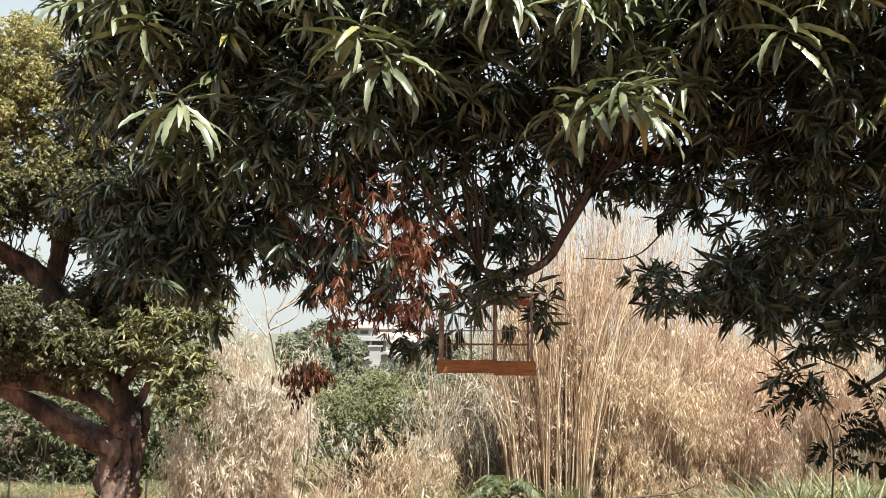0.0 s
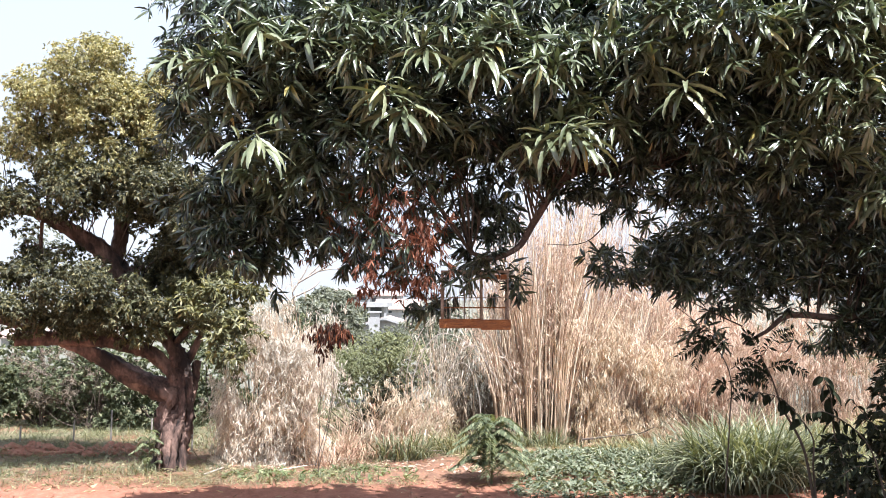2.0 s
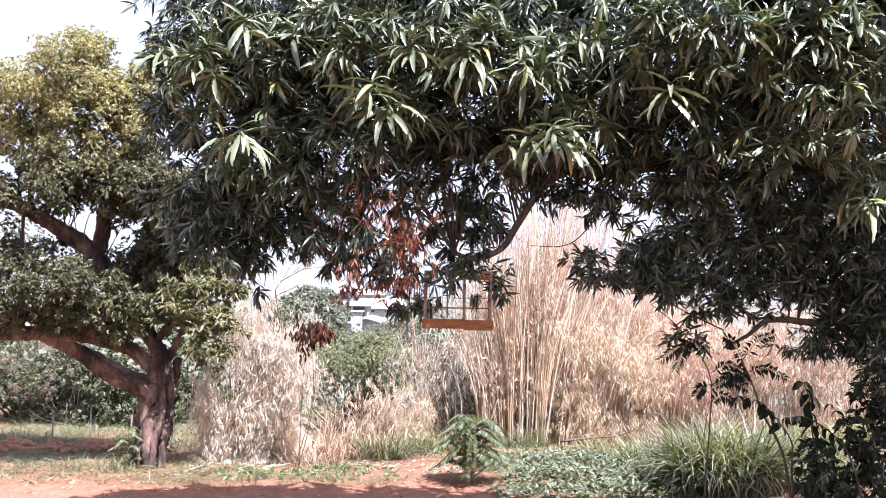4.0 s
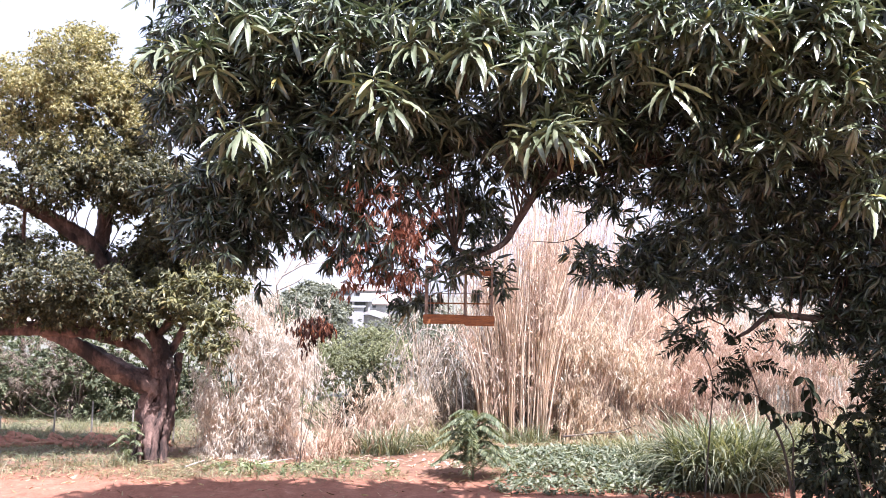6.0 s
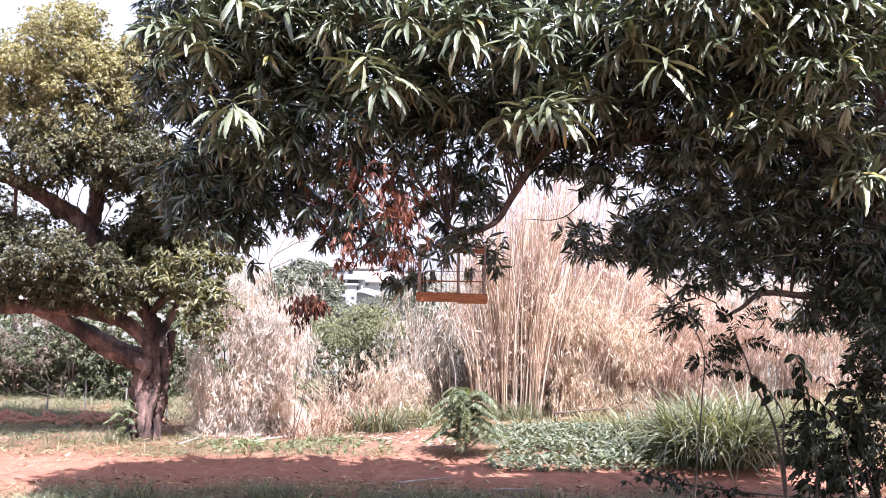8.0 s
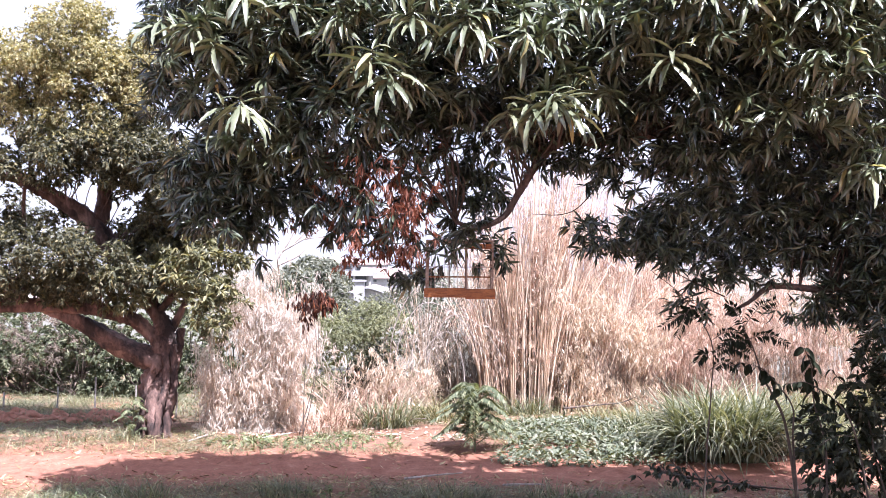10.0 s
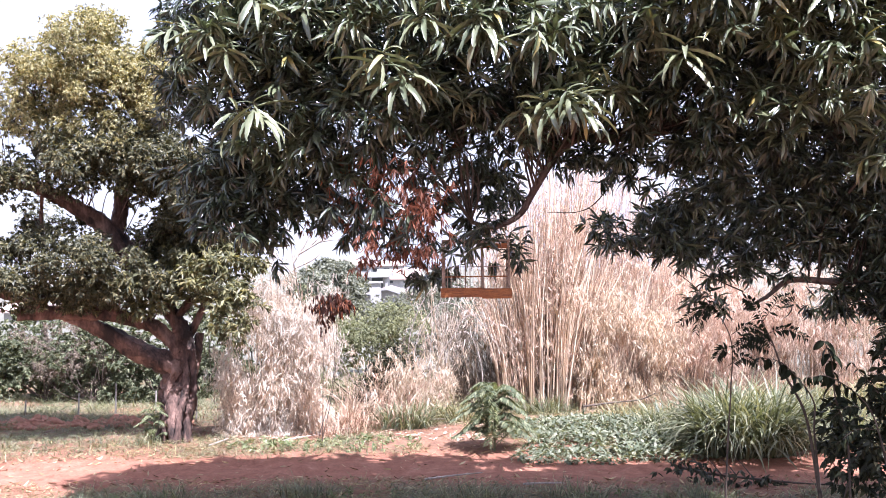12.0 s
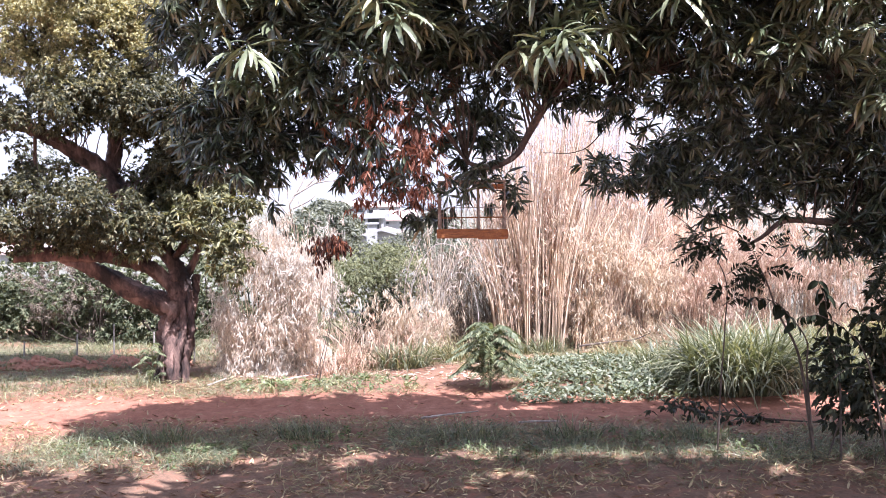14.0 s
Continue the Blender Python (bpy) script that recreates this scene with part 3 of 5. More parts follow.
    lobes = [
        ((-1.41, 7.10, 3.20), (0.62, 0.6, 0.82), 300), ((-1.45, 6.95, 2.37), (0.50, 0.4, 0.36), 170), ((-1.68, 6.80, 3.65), (0.40, 0.4, 0.45), 110),
        ((-0.88, 6.70, 3.63), (0.55, 0.5, 0.55), 140), ((-0.33, 6.50, 3.65), (0.7, 0.5, 0.5), 170), ((-0.56, 6.65, 2.81), (0.62, 0.5, 0.42), 190),
        ((0.34, 6.40, 3.48), (0.55, 0.4, 0.5), 140), ((0.43, 6.60, 2.89), (0.45, 0.4, 0.26), 80), ((1.05, 6.70, 3.22), (0.5, 0.4, 0.5), 150),
        ((1.70, 6.40, 3.57), (0.8, 0.5, 0.6), 230), ((1.65, 6.50, 2.88), (0.6, 0.5, 0.4), 170), 
        ((2.85, 7.20, 2.68), (0.5, 0.5, 0.7), 180),
        ((2.66, 6.50, 3.53), (0.6, 0.5, 0.7), 190), ((3.17, 7.20, 1.90), (0.25, 0.3, 0.40), 50), ((1.17, 6.95, 2.53), (0.2, 0.12, 0.14), 20), ((0.88, 6.90, 2.64), (0.14, 0.1, 0.08), 9), ((0.66, 6.70, 2.60), (0.12, 0.1, 0.1), 7), ((2.96, 7.30, 1.57), (0.3, 0.2, 0.15), 18), ((0.22, 7.00, 2.39), (0.22, 0.25, 0.30), 18),
        ((-0.95, 7.40, 2.37), (0.35, 0.3, 0.2), 22), ((0.05, 7.00, 3.15), (0.5, 0.3, 0.4), 60), ((-0.90, 6.90, 3.24), (0.6, 0.3, 0.3), 110), ((-0.11, 6.75, 3.22), (0.5, 0.25, 0.22), 70), ((1.57, 6.65, 3.29), (0.8, 0.3, 0.28), 130)]
    deep = clumped([((2.04, 6.95, 2.54), (0.80, 0.4, 0.40), 560), ((2.24, 7.50, 2.11), (0.85, 0.45, 0.42), 600), ((1.47, 7.50, 2.08), (0.40, 0.3, 0.18), 160), ((3.05, 7.50, 2.25), (0.4, 0.3, 0.5), 260), ((2.48, 8.00, 2.27), (0.8, 0.2, 0.35), 90), ((3.25, 7.25, 1.65), (0.28, 0.3, 0.45), 240), ((3.05, 7.45, 1.75), (0.3, 0.2, 0.25), 90)], 3, 0.11)
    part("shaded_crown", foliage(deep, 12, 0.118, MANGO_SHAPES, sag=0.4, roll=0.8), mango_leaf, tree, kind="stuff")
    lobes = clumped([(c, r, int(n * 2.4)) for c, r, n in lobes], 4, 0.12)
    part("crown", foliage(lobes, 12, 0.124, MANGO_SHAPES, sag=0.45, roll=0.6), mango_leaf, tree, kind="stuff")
    part("twig_mass", twigs_to(lobes, [ln[0] for ln in limbs], 0.5), twig_mat, tree, kind="stuff")
    # front sprays in the paler colour that stands in for sun on the crown
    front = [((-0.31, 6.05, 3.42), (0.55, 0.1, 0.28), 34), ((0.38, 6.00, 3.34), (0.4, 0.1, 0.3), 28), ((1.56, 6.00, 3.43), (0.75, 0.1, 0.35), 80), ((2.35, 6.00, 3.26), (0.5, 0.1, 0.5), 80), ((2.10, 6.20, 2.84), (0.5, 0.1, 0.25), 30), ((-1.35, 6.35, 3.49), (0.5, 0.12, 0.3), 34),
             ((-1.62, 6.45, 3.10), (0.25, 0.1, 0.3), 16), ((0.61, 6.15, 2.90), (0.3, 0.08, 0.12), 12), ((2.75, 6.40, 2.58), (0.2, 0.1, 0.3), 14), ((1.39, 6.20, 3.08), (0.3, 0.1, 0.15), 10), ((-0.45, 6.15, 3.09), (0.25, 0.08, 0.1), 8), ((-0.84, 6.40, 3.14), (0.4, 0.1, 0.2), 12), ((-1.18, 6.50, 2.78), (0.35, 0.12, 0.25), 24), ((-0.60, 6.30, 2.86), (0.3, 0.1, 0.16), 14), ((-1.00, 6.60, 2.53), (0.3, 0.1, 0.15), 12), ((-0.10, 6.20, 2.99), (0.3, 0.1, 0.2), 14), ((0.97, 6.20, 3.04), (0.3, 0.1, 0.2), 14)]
    part("front_lit_foliage", foliage(clumped([(c, r, int(n * 1.3)) for c, r, n in front], 2, 0.07), 12, 0.175, MANGO_SHAPES, sag=0.25, roll=0.45, up=(0.1, -0.3, 0.95)), mango_front, tree, "leaves on the outer twigs, coloured paler as if sunlit", "stuff")
    low = [((0.18, 6.95, 2.22), (0.30, 0.2, 0.24), 44), ((0.10, 6.85, 2.62), (0.30, 0.2, 0.28), 52), ((0.42, 6.90, 2.72), (0.28, 0.2, 0.20), 34), ((0.30, 6.90, 2.38), (0.26, 0.15, 0.16), 26), ((0.85, 6.90, 2.55), (0.22, 0.15, 0.12), 16), ((1.15, 6.85, 2.72), (0.3, 0.2, 0.14), 26), ((-0.20, 7.20, 1.77), (0.2, 0.15, 0.1), 20), ((0.43, 6.90, 1.95), (0.12, 0.12, 0.16), 14), ((0.06, 6.55, 1.96), (0.18, 0.08, 0.10), 9), ((0.24, 6.60, 2.05), (0.16, 0.1, 0.08), 9),
           ((1.85, 7.30, 1.56), (0.18, 0.2, 0.12), 14), ((2.75, 7.40, 1.52), (0.4, 0.2, 0.1), 14)]
    part("low_foliage", foliage(low, 8, 0.118, MANGO_SHAPES, roll=0.8), mango_leaf, tree, kind="stuff")
    # lobes mostly above the view, added to shade the ground and the right side
    over = [((-0.7, 7.2, 3.95), (0.9, 0.5, 0.4), 170), ((0.8, 7.15, 4.05), (1.4, 0.5, 0.4), 230), ((2.8, 6.65, 4.05), (1.4, 0.4, 0.35), 340), ((4.3, 6.4, 3.7), (0.9, 1.0, 0.5), 260),
            ((0.3, 4.42, 3.95), (2.4, 0.6, 0.16), 360), ((3.5, 4.5, 3.95), (1.8, 0.65, 0.18), 330), ((3.4, 3.1, 4.1), (2.0, 0.8, 0.25), 520), ((5.4, 6.0, 3.0), (0.7, 1.0, 0.9), 300)]
    part("shading_upper_crown", foliage(clumped(over, 6, 0.2), 9, 0.30, LITTER_SHAPES), mango_leaf, tree, kind="stuff")
    # unseen thin row of leaves, added to narrow a sunlit band on the ground
    hem = [((1.0, 5.06, 3.97), (2.9, 0.13, 0.10), 420)]
    part("shading_upper_crown", foliage(clumped(hem, 5, 0.09), 8, 0.20, LITTER_SHAPES), mango_leaf, tree, kind="stuff")
    dead = [((-0.33, 6.85, 2.33), (0.24, 0.15, 0.16), 46), ((-0.19, 6.85, 2.14), (0.16, 0.12, 0.24), 50), ((-0.28, 7.10, 1.93), (0.12, 0.08, 0.10), 34), ((-0.58, 7.00, 2.30), (0.36, 0.2, 0.18), 36), ((-0.66, 7.30, 1.90), (0.06, 0.06, 0.10), 12), ((-0.72, 6.80, 2.56), (0.25, 0.15, 0.16), 36),
            ((-0.43, 7.30, 1.95), (0.20, 0.1, 0.10), 24), ((-1.07, 7.40, 2.13), (0.24, 0.1, 0.05), 9), ((-0.83, 7.30, 2.23), (0.15, 0.1, 0.12), 12), ((-0.37, 6.70, 2.62), (0.35, 0.2, 0.16), 22),
            ((-0.22, 6.20, 2.14), (0.13, 0.1, 0.19), 34), ((-0.42, 6.25, 2.32), (0.30, 0.1, 0.18), 30), ((-0.17, 6.15, 1.95), (0.05, 0.05, 0.09), 8), ((-0.52, 6.20, 1.98), (0.03, 0.03, 0.10), 7), ((-0.60, 6.20, 2.00), (0.03, 0.03, 0.08), 6)]
    part("dead_foliage", foliage(clumped([(c, r, int(n * 1.3)) for c, r, n in dead], 2, 0.10), 7, 0.074, MANGO_SHAPES, sag=1.3, roll=1.4), mango_dead, tree, "withered rust-brown hanging leaves", "stuff")
    mixed = [((0.13, 7.40, 1.96), (0.22, 0.1, 0.2), 16), ((-0.20, 7.30, 1.79), (0.18, 0.1, 0.12), 16), ((-0.50, 6.95, 2.30), (0.42, 0.15, 0.22), 50), ((-0.50, 6.30, 2.22), (0.32, 0.06, 0.20), 14), ((-0.21, 6.80, 2.17), (0.2, 0.12, 0.2), 26), ((-0.91, 7.10, 2.30), (0.34, 0.15, 0.17), 50), ((-0.77, 7.30, 2.11), (0.25, 0.1, 0.1), 22), ((-0.52, 7.30, 2.07), (0.16, 0.1, 0.1), 14), ((-1.37, 7.20, 2.06), (0.2, 0.12, 0.12), 20), ((-1.32, 7.20, 1.84), (0.05, 0.04, 0.03), 2)]
    part("low_foliage", foliage(clumped(mixed, 3, 0.07), 7, 0.14, MANGO_SHAPES, sag=0.9, roll=0.8), mango_leaf, tree, kind="stuff")
    # the leading sprays that stand out of the crown, leaf by leaf
    hero = [arc_leaf(0.14, 11, 0.5, 0.6, 0.011), arc_leaf(0.125, 11, 0.9, 0.55, 0.012), arc_leaf(0.145, 11, 0.7, -0.4, 0.011), arc_leaf(0.13, 11, 1.25, 0.5, 0.013)]
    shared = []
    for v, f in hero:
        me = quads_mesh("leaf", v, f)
        me.materials.append(mango_leaf_single_lit)
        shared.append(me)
    tips = [((0.67, 5.95, 2.87), 15), ((0.54, 6.00, 2.82), 12), ((0.77, 6.00, 2.81), 10), ((0.41, 6.05, 2.78), 7), ((-1.26, 6.20, 2.87), 13), ((-1.38, 6.25, 2.83), 7), ((-0.42, 5.95, 3.12), 12), ((-0.30, 6.00, 3.01), 12), ((0.16, 5.90, 3.32), 14),
            ((0.49, 6.00, 3.24), 12), ((1.39, 5.95, 3.13), 11), ((1.84, 5.90, 3.52), 12), ((2.23, 5.95, 3.49), 12), ((2.54, 5.95, 3.56), 12), ((1.54, 5.95, 3.52), 10), ((-1.25, 6.20, 3.56), 11),
            ((-1.44, 6.30, 3.26), 10), ((-1.62, 6.30, 3.36), 10), ((-1.83, 6.50, 3.45), 9), ((-0.17, 6.00, 3.37), 10), ((1.06, 6.10, 3.38), 9), ((-0.59, 6.10, 3.47), 9), ((2.71, 6.30, 2.50), 9),
            ((-0.94, 6.30, 3.52), 9), ((2.14, 6.10, 3.25), 8), ((0.78, 6.10, 3.48), 9)]
    o = np.array(tree.location)
    for p, n in tips:
        n = int(n * 1.4)
        p = np.array(p)
        ax = np.array((rng.normal(0, 0.2), -0.32, 0.9))
        ax /= np.linalg.norm(ax)
        tw = part("twig", tube([p + (rng.normal(0, .05), 0.45, -0.22), p + (0, 0.2, -0.05), p], 0.010, 0.006, 5, 4), twig_mat, tree)
        a0 = rng.uniform(0, 6.28)
        e1 = np.cross(ax, (1, 0, 0))
        e1 /= np.linalg.norm(e1)
        e2 = np.cross(ax, e1)
        for k in range(n):
            a = a0 + k * 2.4
            th = rng.uniform(0.95, 1.65) if k < n - 2 else rng.uniform(0.4, 0.8)
            r = e1 * math.cos(a) + e2 * math.sin(a)
            d = ax * math.cos(th) + r * math.sin(th) + np.array((0, 0, -1)) * rng.uniform(0.1, 0.8)
            m = frames_from(d[None], roll=0.3)[0]
            ob = new("leaf", shared[int(rng.integers(0, 4))])
            ob.parent = tw
            size = rng.uniform(0.22, 0.32) if k < n - 3 else rng.uniform(0.12, 0.2)
            ob.matrix_basis = Matrix.Translation(Vector(p - ax * 0.006 * (n - k) - o)) @ Matrix([list(q) for q in m]).to_4x4() @ Matrix.Scale(size, 4)
    return tree


mango_tree()


# ---------------------------------------------------------------- tree beside the track
def side_tree():
    base = (-2.90, 10.48, -0.00)
    tree = thing("broad_tree", (base[0], base[1], 0.0), "broad old tree with a forked brown trunk and yellowing crown", "tree")
    D = base[1]
    part("trunk", tube([(-2.95, 10.50, -0.1), (-2.97, 10.52, 0.06), (-3.03, 10.66, 0.27), (-3.05, 10.84, 0.47), (-3.03, 10.90, 0.68), (-3.01, 10.90, 0.89), (-3.02, 10.90, 1.13)], (0.12, 0.115, 0.14, 0.175, 0.155, 0.13, 0.10), 0, 22, 10, 0.3), bark, tree)
    for q in ([(-3.10, 10.48, -0.08), (-3.10, 10.52, 0.15), (-3.13, 10.70, 0.46), (-3.04, 10.80, 0.84)], [(-2.86, 10.44, -0.08), (-2.87, 10.50, 0.22), (-2.84, 10.70, 0.54), (-2.89, 10.80, 0.96)], [(-2.96, 10.38, -0.07), (-2.95, 10.46, 0.24), (-2.91, 10.66, 0.58), (-2.96, 10.78, 0.84)], [(-2.85, 10.95, 1.13), (-2.86, 10.90, 0.83), (-2.91, 10.80, 0.47)], [(-3.22, 10.62, -0.06), (-3.16, 10.66, 0.2), (-3.14, 10.74, 0.55)]):
        part("buttress", tube(q, 0.042, 0.030, 9, 9, 0.6), bark, tree)
    limbs = [
        ([(-3.05, 10.85, 0.94), (-3.18, 10.80, 1.11), (-3.36, 10.70, 1.26), (-3.71, 10.60, 1.37), (-4.16, 10.60, 1.39), (-4.66, 10.52, 1.37)], 0.075, 0.07),
        ([(-3.02, 10.86, 0.70), (-3.14, 10.84, 0.79), (-3.46, 10.78, 0.95), (-3.77, 10.72, 1.16), (-3.96, 10.66, 1.26), (-4.20, 10.62, 1.34)], (0.13, 0.125, 0.105, 0.085, 0.07, 0.05), 0),
        ([(-4.40, 10.60, 1.37), (-4.62, 10.70, 1.48), (-5.05, 10.85, 1.60), (-5.5, 11.0, 1.62)], 0.05, 0.03),
        ([(-3.02, 10.90, 1.07), (-3.08, 10.90, 1.24), (-3.22, 10.90, 1.44), (-3.45, 10.90, 1.70), (-3.58, 10.90, 1.90), (-3.71, 10.90, 2.11), (-3.84, 10.90, 2.31), (-4.06, 10.80, 2.49), (-4.29, 10.75, 2.62), (-4.49, 10.70, 2.73), (-4.77, 10.65, 2.79), (-5.11, 10.60, 2.81)], (0.10, 0.085, 0.078, 0.09, 0.105, 0.115, 0.10, 0.08, 0.07, 0.065, 0.06, 0.055), 0),
        ([(-3.78, 10.90, 2.21), (-3.74, 11.00, 2.46), (-3.70, 11.00, 2.81), (-3.58, 11.00, 3.00), (-3.46, 11.00, 3.16), (-3.54, 11.00, 3.57), (-3.87, 11.10, 4.03)], (0.085, 0.08, 0.075, 0.065, 0.05, 0.03, 0.02), 0),
        ([(-4.42, 10.70, 2.71), (-4.42, 10.80, 3.21), (-4.23, 10.90, 3.73), (-4.12, 11.00, 4.13)], 0.035, 0.015),
        ([(-3.70, 11.00, 2.78), (-3.87, 11.00, 3.06), (-3.91, 11.00, 3.50)], 0.035, 0.015),
        ([(-3.07, 10.90, 1.32), (-2.78, 10.80, 1.63), (-2.54, 10.80, 1.88), (-2.36, 10.80, 2.00)], 0.04, 0.012),
        ([(-2.99, 10.95, 1.07), (-2.85, 11.00, 1.32), (-2.73, 11.00, 1.63)], 0.05, 0.02),
        ([(-4.45, 10.55, 1.39), (-4.45, 10.50, 1.59), (-4.68, 10.40, 1.70)], 0.075, 0.06),
        ([(-4.56, 10.90, 2.10), (-4.57, 10.90, 2.41), (-4.52, 10.80, 2.66)], 0.02, 0.018),
        ([(-4.87, 10.80, 3.77), (-4.49, 10.80, 3.59), (-4.17, 10.90, 3.86)], 0.02, 0.01)]
    for pts, a, b in limbs:
        part("limb", tube(pts, a, b, 12, 8, 0.3), bark, tree)
    top = [((-3.93, 10.40, 4.07), (0.62, 0.6, 0.45), 1300), ((-4.33, 10.40, 3.70), (0.5, 0.5, 0.45), 620), ((-3.50, 10.40, 3.65), (0.5, 0.5, 0.48), 900), ((-3.33, 10.60, 3.87), (0.3, 0.4, 0.35), 380), ((-3.90, 10.40, 3.28), (0.6, 0.4, 0.2), 260), ((-4.50, 10.40, 3.40), (0.45, 0.4, 0.25), 200), ((-3.82, 10.40, 4.43), (0.35, 0.3, 0.2), 220), ((-3.12, 10.60, 3.95), (0.34, 0.3, 0.34), 420), ((-4.45, 10.5, 4.0), (0.3, 0.3, 0.3), 220)]
    top = clumped(top, 14, 0.14)
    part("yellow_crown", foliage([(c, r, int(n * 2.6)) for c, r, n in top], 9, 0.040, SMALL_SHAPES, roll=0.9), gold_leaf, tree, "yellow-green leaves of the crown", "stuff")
    mid = [((-4.27, 10.30, 2.97), (0.8, 0.6, 0.26), 280), ((-3.54, 10.60, 2.95), (0.7, 0.6, 0.40), 560), ((-5.13, 10.60, 3.18), (0.8, 0.6, 0.8), 500), ((-2.95, 10.90, 2.49), (0.5, 0.5, 0.6), 1000), ((-3.24, 11.10, 2.12), (0.4, 0.3, 0.3), 420), ((-2.88, 11.20, 1.75), (0.35, 0.3, 0.3), 300), ((-4.66, 11.30, 2.37), (0.5, 0.4, 0.2), 110),
           ((-4.38, 10.05, 1.78), (0.32, 0.35, 0.16), 170), ((-3.86, 10.05, 1.93), (0.36, 0.35, 0.22), 220), ((-4.80, 9.95, 1.80), (0.35, 0.35, 0.22), 140), ((-3.65, 10.40, 1.62), (0.34, 0.3, 0.12), 260), ((-3.15, 10.42, 1.72), (0.32, 0.22, 0.18), 120), ((-3.50, 10.40, 1.85), (0.32, 0.25, 0.2), 130), ((-3.85, 10.35, 1.72), (0.3, 0.25, 0.16), 150), ((-4.37, 10.40, 2.12), (0.3, 0.3, 0.1), 110), ((-4.26, 10.40, 1.50), (0.5, 0.3, 0.1), 160), ((-4.28, 10.20, 2.75), (0.5, 0.3, 0.1), 130), ((-3.99, 10.40, 2.09), (0.3, 0.3, 0.12), 80), ((-4.56, 10.50, 2.09), (0.35, 0.3, 0.15), 140), ((-5.39, 10.50, 1.84), (0.6, 0.4, 0.3), 300),
           ((-3.25, 10.60, 3.20), (0.4, 0.4, 0.4), 500), ((-3.25, 10.35, 2.96), (0.5, 0.3, 0.35), 560), ((-2.82, 10.40, 2.76), (0.4, 0.3, 0.4), 600), ((-4.12, 10.80, 3.59), (0.7, 0.5, 0.5), 260), ((-3.89, 10.50, 1.62), (0.7, 0.3, 0.12), 300), ((-3.22, 10.75, 1.66), (0.22, 0.2, 0.15), 110), ((-2.82, 10.90, 2.18), (0.5, 0.4, 0.3), 260)]
    mid = clumped(mid, 16, 0.15)
    part("twig_mass", twigs_to(mid + top, [ln[0] for ln in limbs], 0.8), bark, tree, kind="stuff")
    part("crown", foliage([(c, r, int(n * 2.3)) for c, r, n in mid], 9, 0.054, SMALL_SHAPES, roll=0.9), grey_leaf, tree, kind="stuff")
    # low leaves that catch the sun, made brighter by a lighter olive colour
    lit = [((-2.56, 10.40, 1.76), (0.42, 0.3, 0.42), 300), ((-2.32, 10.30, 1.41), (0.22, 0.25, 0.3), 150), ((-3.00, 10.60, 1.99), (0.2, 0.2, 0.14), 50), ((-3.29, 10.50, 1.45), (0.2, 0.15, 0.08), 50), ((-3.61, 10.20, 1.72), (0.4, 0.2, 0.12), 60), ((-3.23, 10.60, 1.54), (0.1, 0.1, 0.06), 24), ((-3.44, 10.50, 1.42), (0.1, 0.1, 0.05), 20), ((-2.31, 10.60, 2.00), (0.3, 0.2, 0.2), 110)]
    part("low_foliage", foliage(clumped([(c, r, int(n * 1.3)) for c, r, n in lit], 6, 0.10), 8, 0.085, STAR_SHAPES, roll=0.7), olive_leaf, tree, "leaves low on the trunk, coloured lighter olive as if sunlit", "stuff")
    return tree


side_tree()


# ---------------------------------------------------------------- dry clumps
def stalk_line(p, h, lean, bend):
    p = np.asarray(p, float)
    q = np.array((lean[0], lean[1], 0)) * h
    return [p, p + q * 0.35 + (0, 0, h * 0.5), p + q * (1 + bend) + (0, 0, h * (1 - 0.25 * bend))]


def dry_clump(name, label, foot, n_single, n_stalk, height, leaves, leaf_size, leaf_material, thick=0.011, lean=0.1, leaf_low=0.1, leaf_high=0.9, category="reeds", sag=1.3, stalks=True, hfun=None, thin=0.8, wide=0.09, bunch=6, gap=-9.0, brush=0, stem_mat=None, fan=0.12):
    """foot: (x, y, rx, ry); stalks from there, with withered leaves hanging off them."""
    x, y, rx, ry = foot
    ob = thing(name, (x, y, float(ground_height(x, y))), label, category)
    lines, tips = [], []
    for k in range(n_single + n_stalk):
        a, r = rng.uniform(0, 6.28), math.sqrt(rng.random())
        px, py = x + rx * r * math.cos(a), y + ry * r * math.sin(a)
        px += 0.09 * math.sin(px * 17)
        h = height * rng.uniform(0.62, 1.0) * (hfun(px) if hfun else 1 - 0.25 * r)
        l = (rng.normal(0, lean) + fan * math.cos(a) * r, rng.normal(0, lean) + 0.4 * fan * math.sin(a) * r)
        lines.append(stalk_line((px, py, float(ground_height(px, py)) - 0.03), h, l, abs(rng.normal(0, 0.25))))
    if stalks:
        for ln in lines[:n_single]:
            part("stalk", tube(ln, thick * 1.25, thick * 0.4, 5, 4), stalk_single, ob)
        rest = [tube(ln, thick * thin * rng.uniform(0.5, 1.2), thick * thin * 0.3, 4, 3) for ln in lines[n_single:]]
        part("stalk_mass", joined(rest), stem_mat or stalk_mat, ob, kind="stuff")
    ends = np.array(lines)
    k = rng.integers(0, len(lines), leaves // bunch)
    s = rng.uniform(leaf_low, leaf_high, len(k))[:, None]
    a, b, c = ends[k, 0], ends[k, 1], ends[k, 2]
    p = np.where(s < 0.5, a + (b - a) * s * 2, b + (c - b) * (s - 0.5) * 2) + rng.normal(0, wide, (len(k), 3)) * (1, 1, 0.6)
    lump = np.sin(p[:, 0] * 7.1 + 2.0 * np.sin(p[:, 2] * 2.3)) + np.sin(p[:, 2] * 6.3 + p[:, 0] * 3.1) + np.sin(p[:, 1] * 6.0 + p[:, 2] * 2.0 + x)
    p = p[lump > gap]
    k = k[lump > gap]
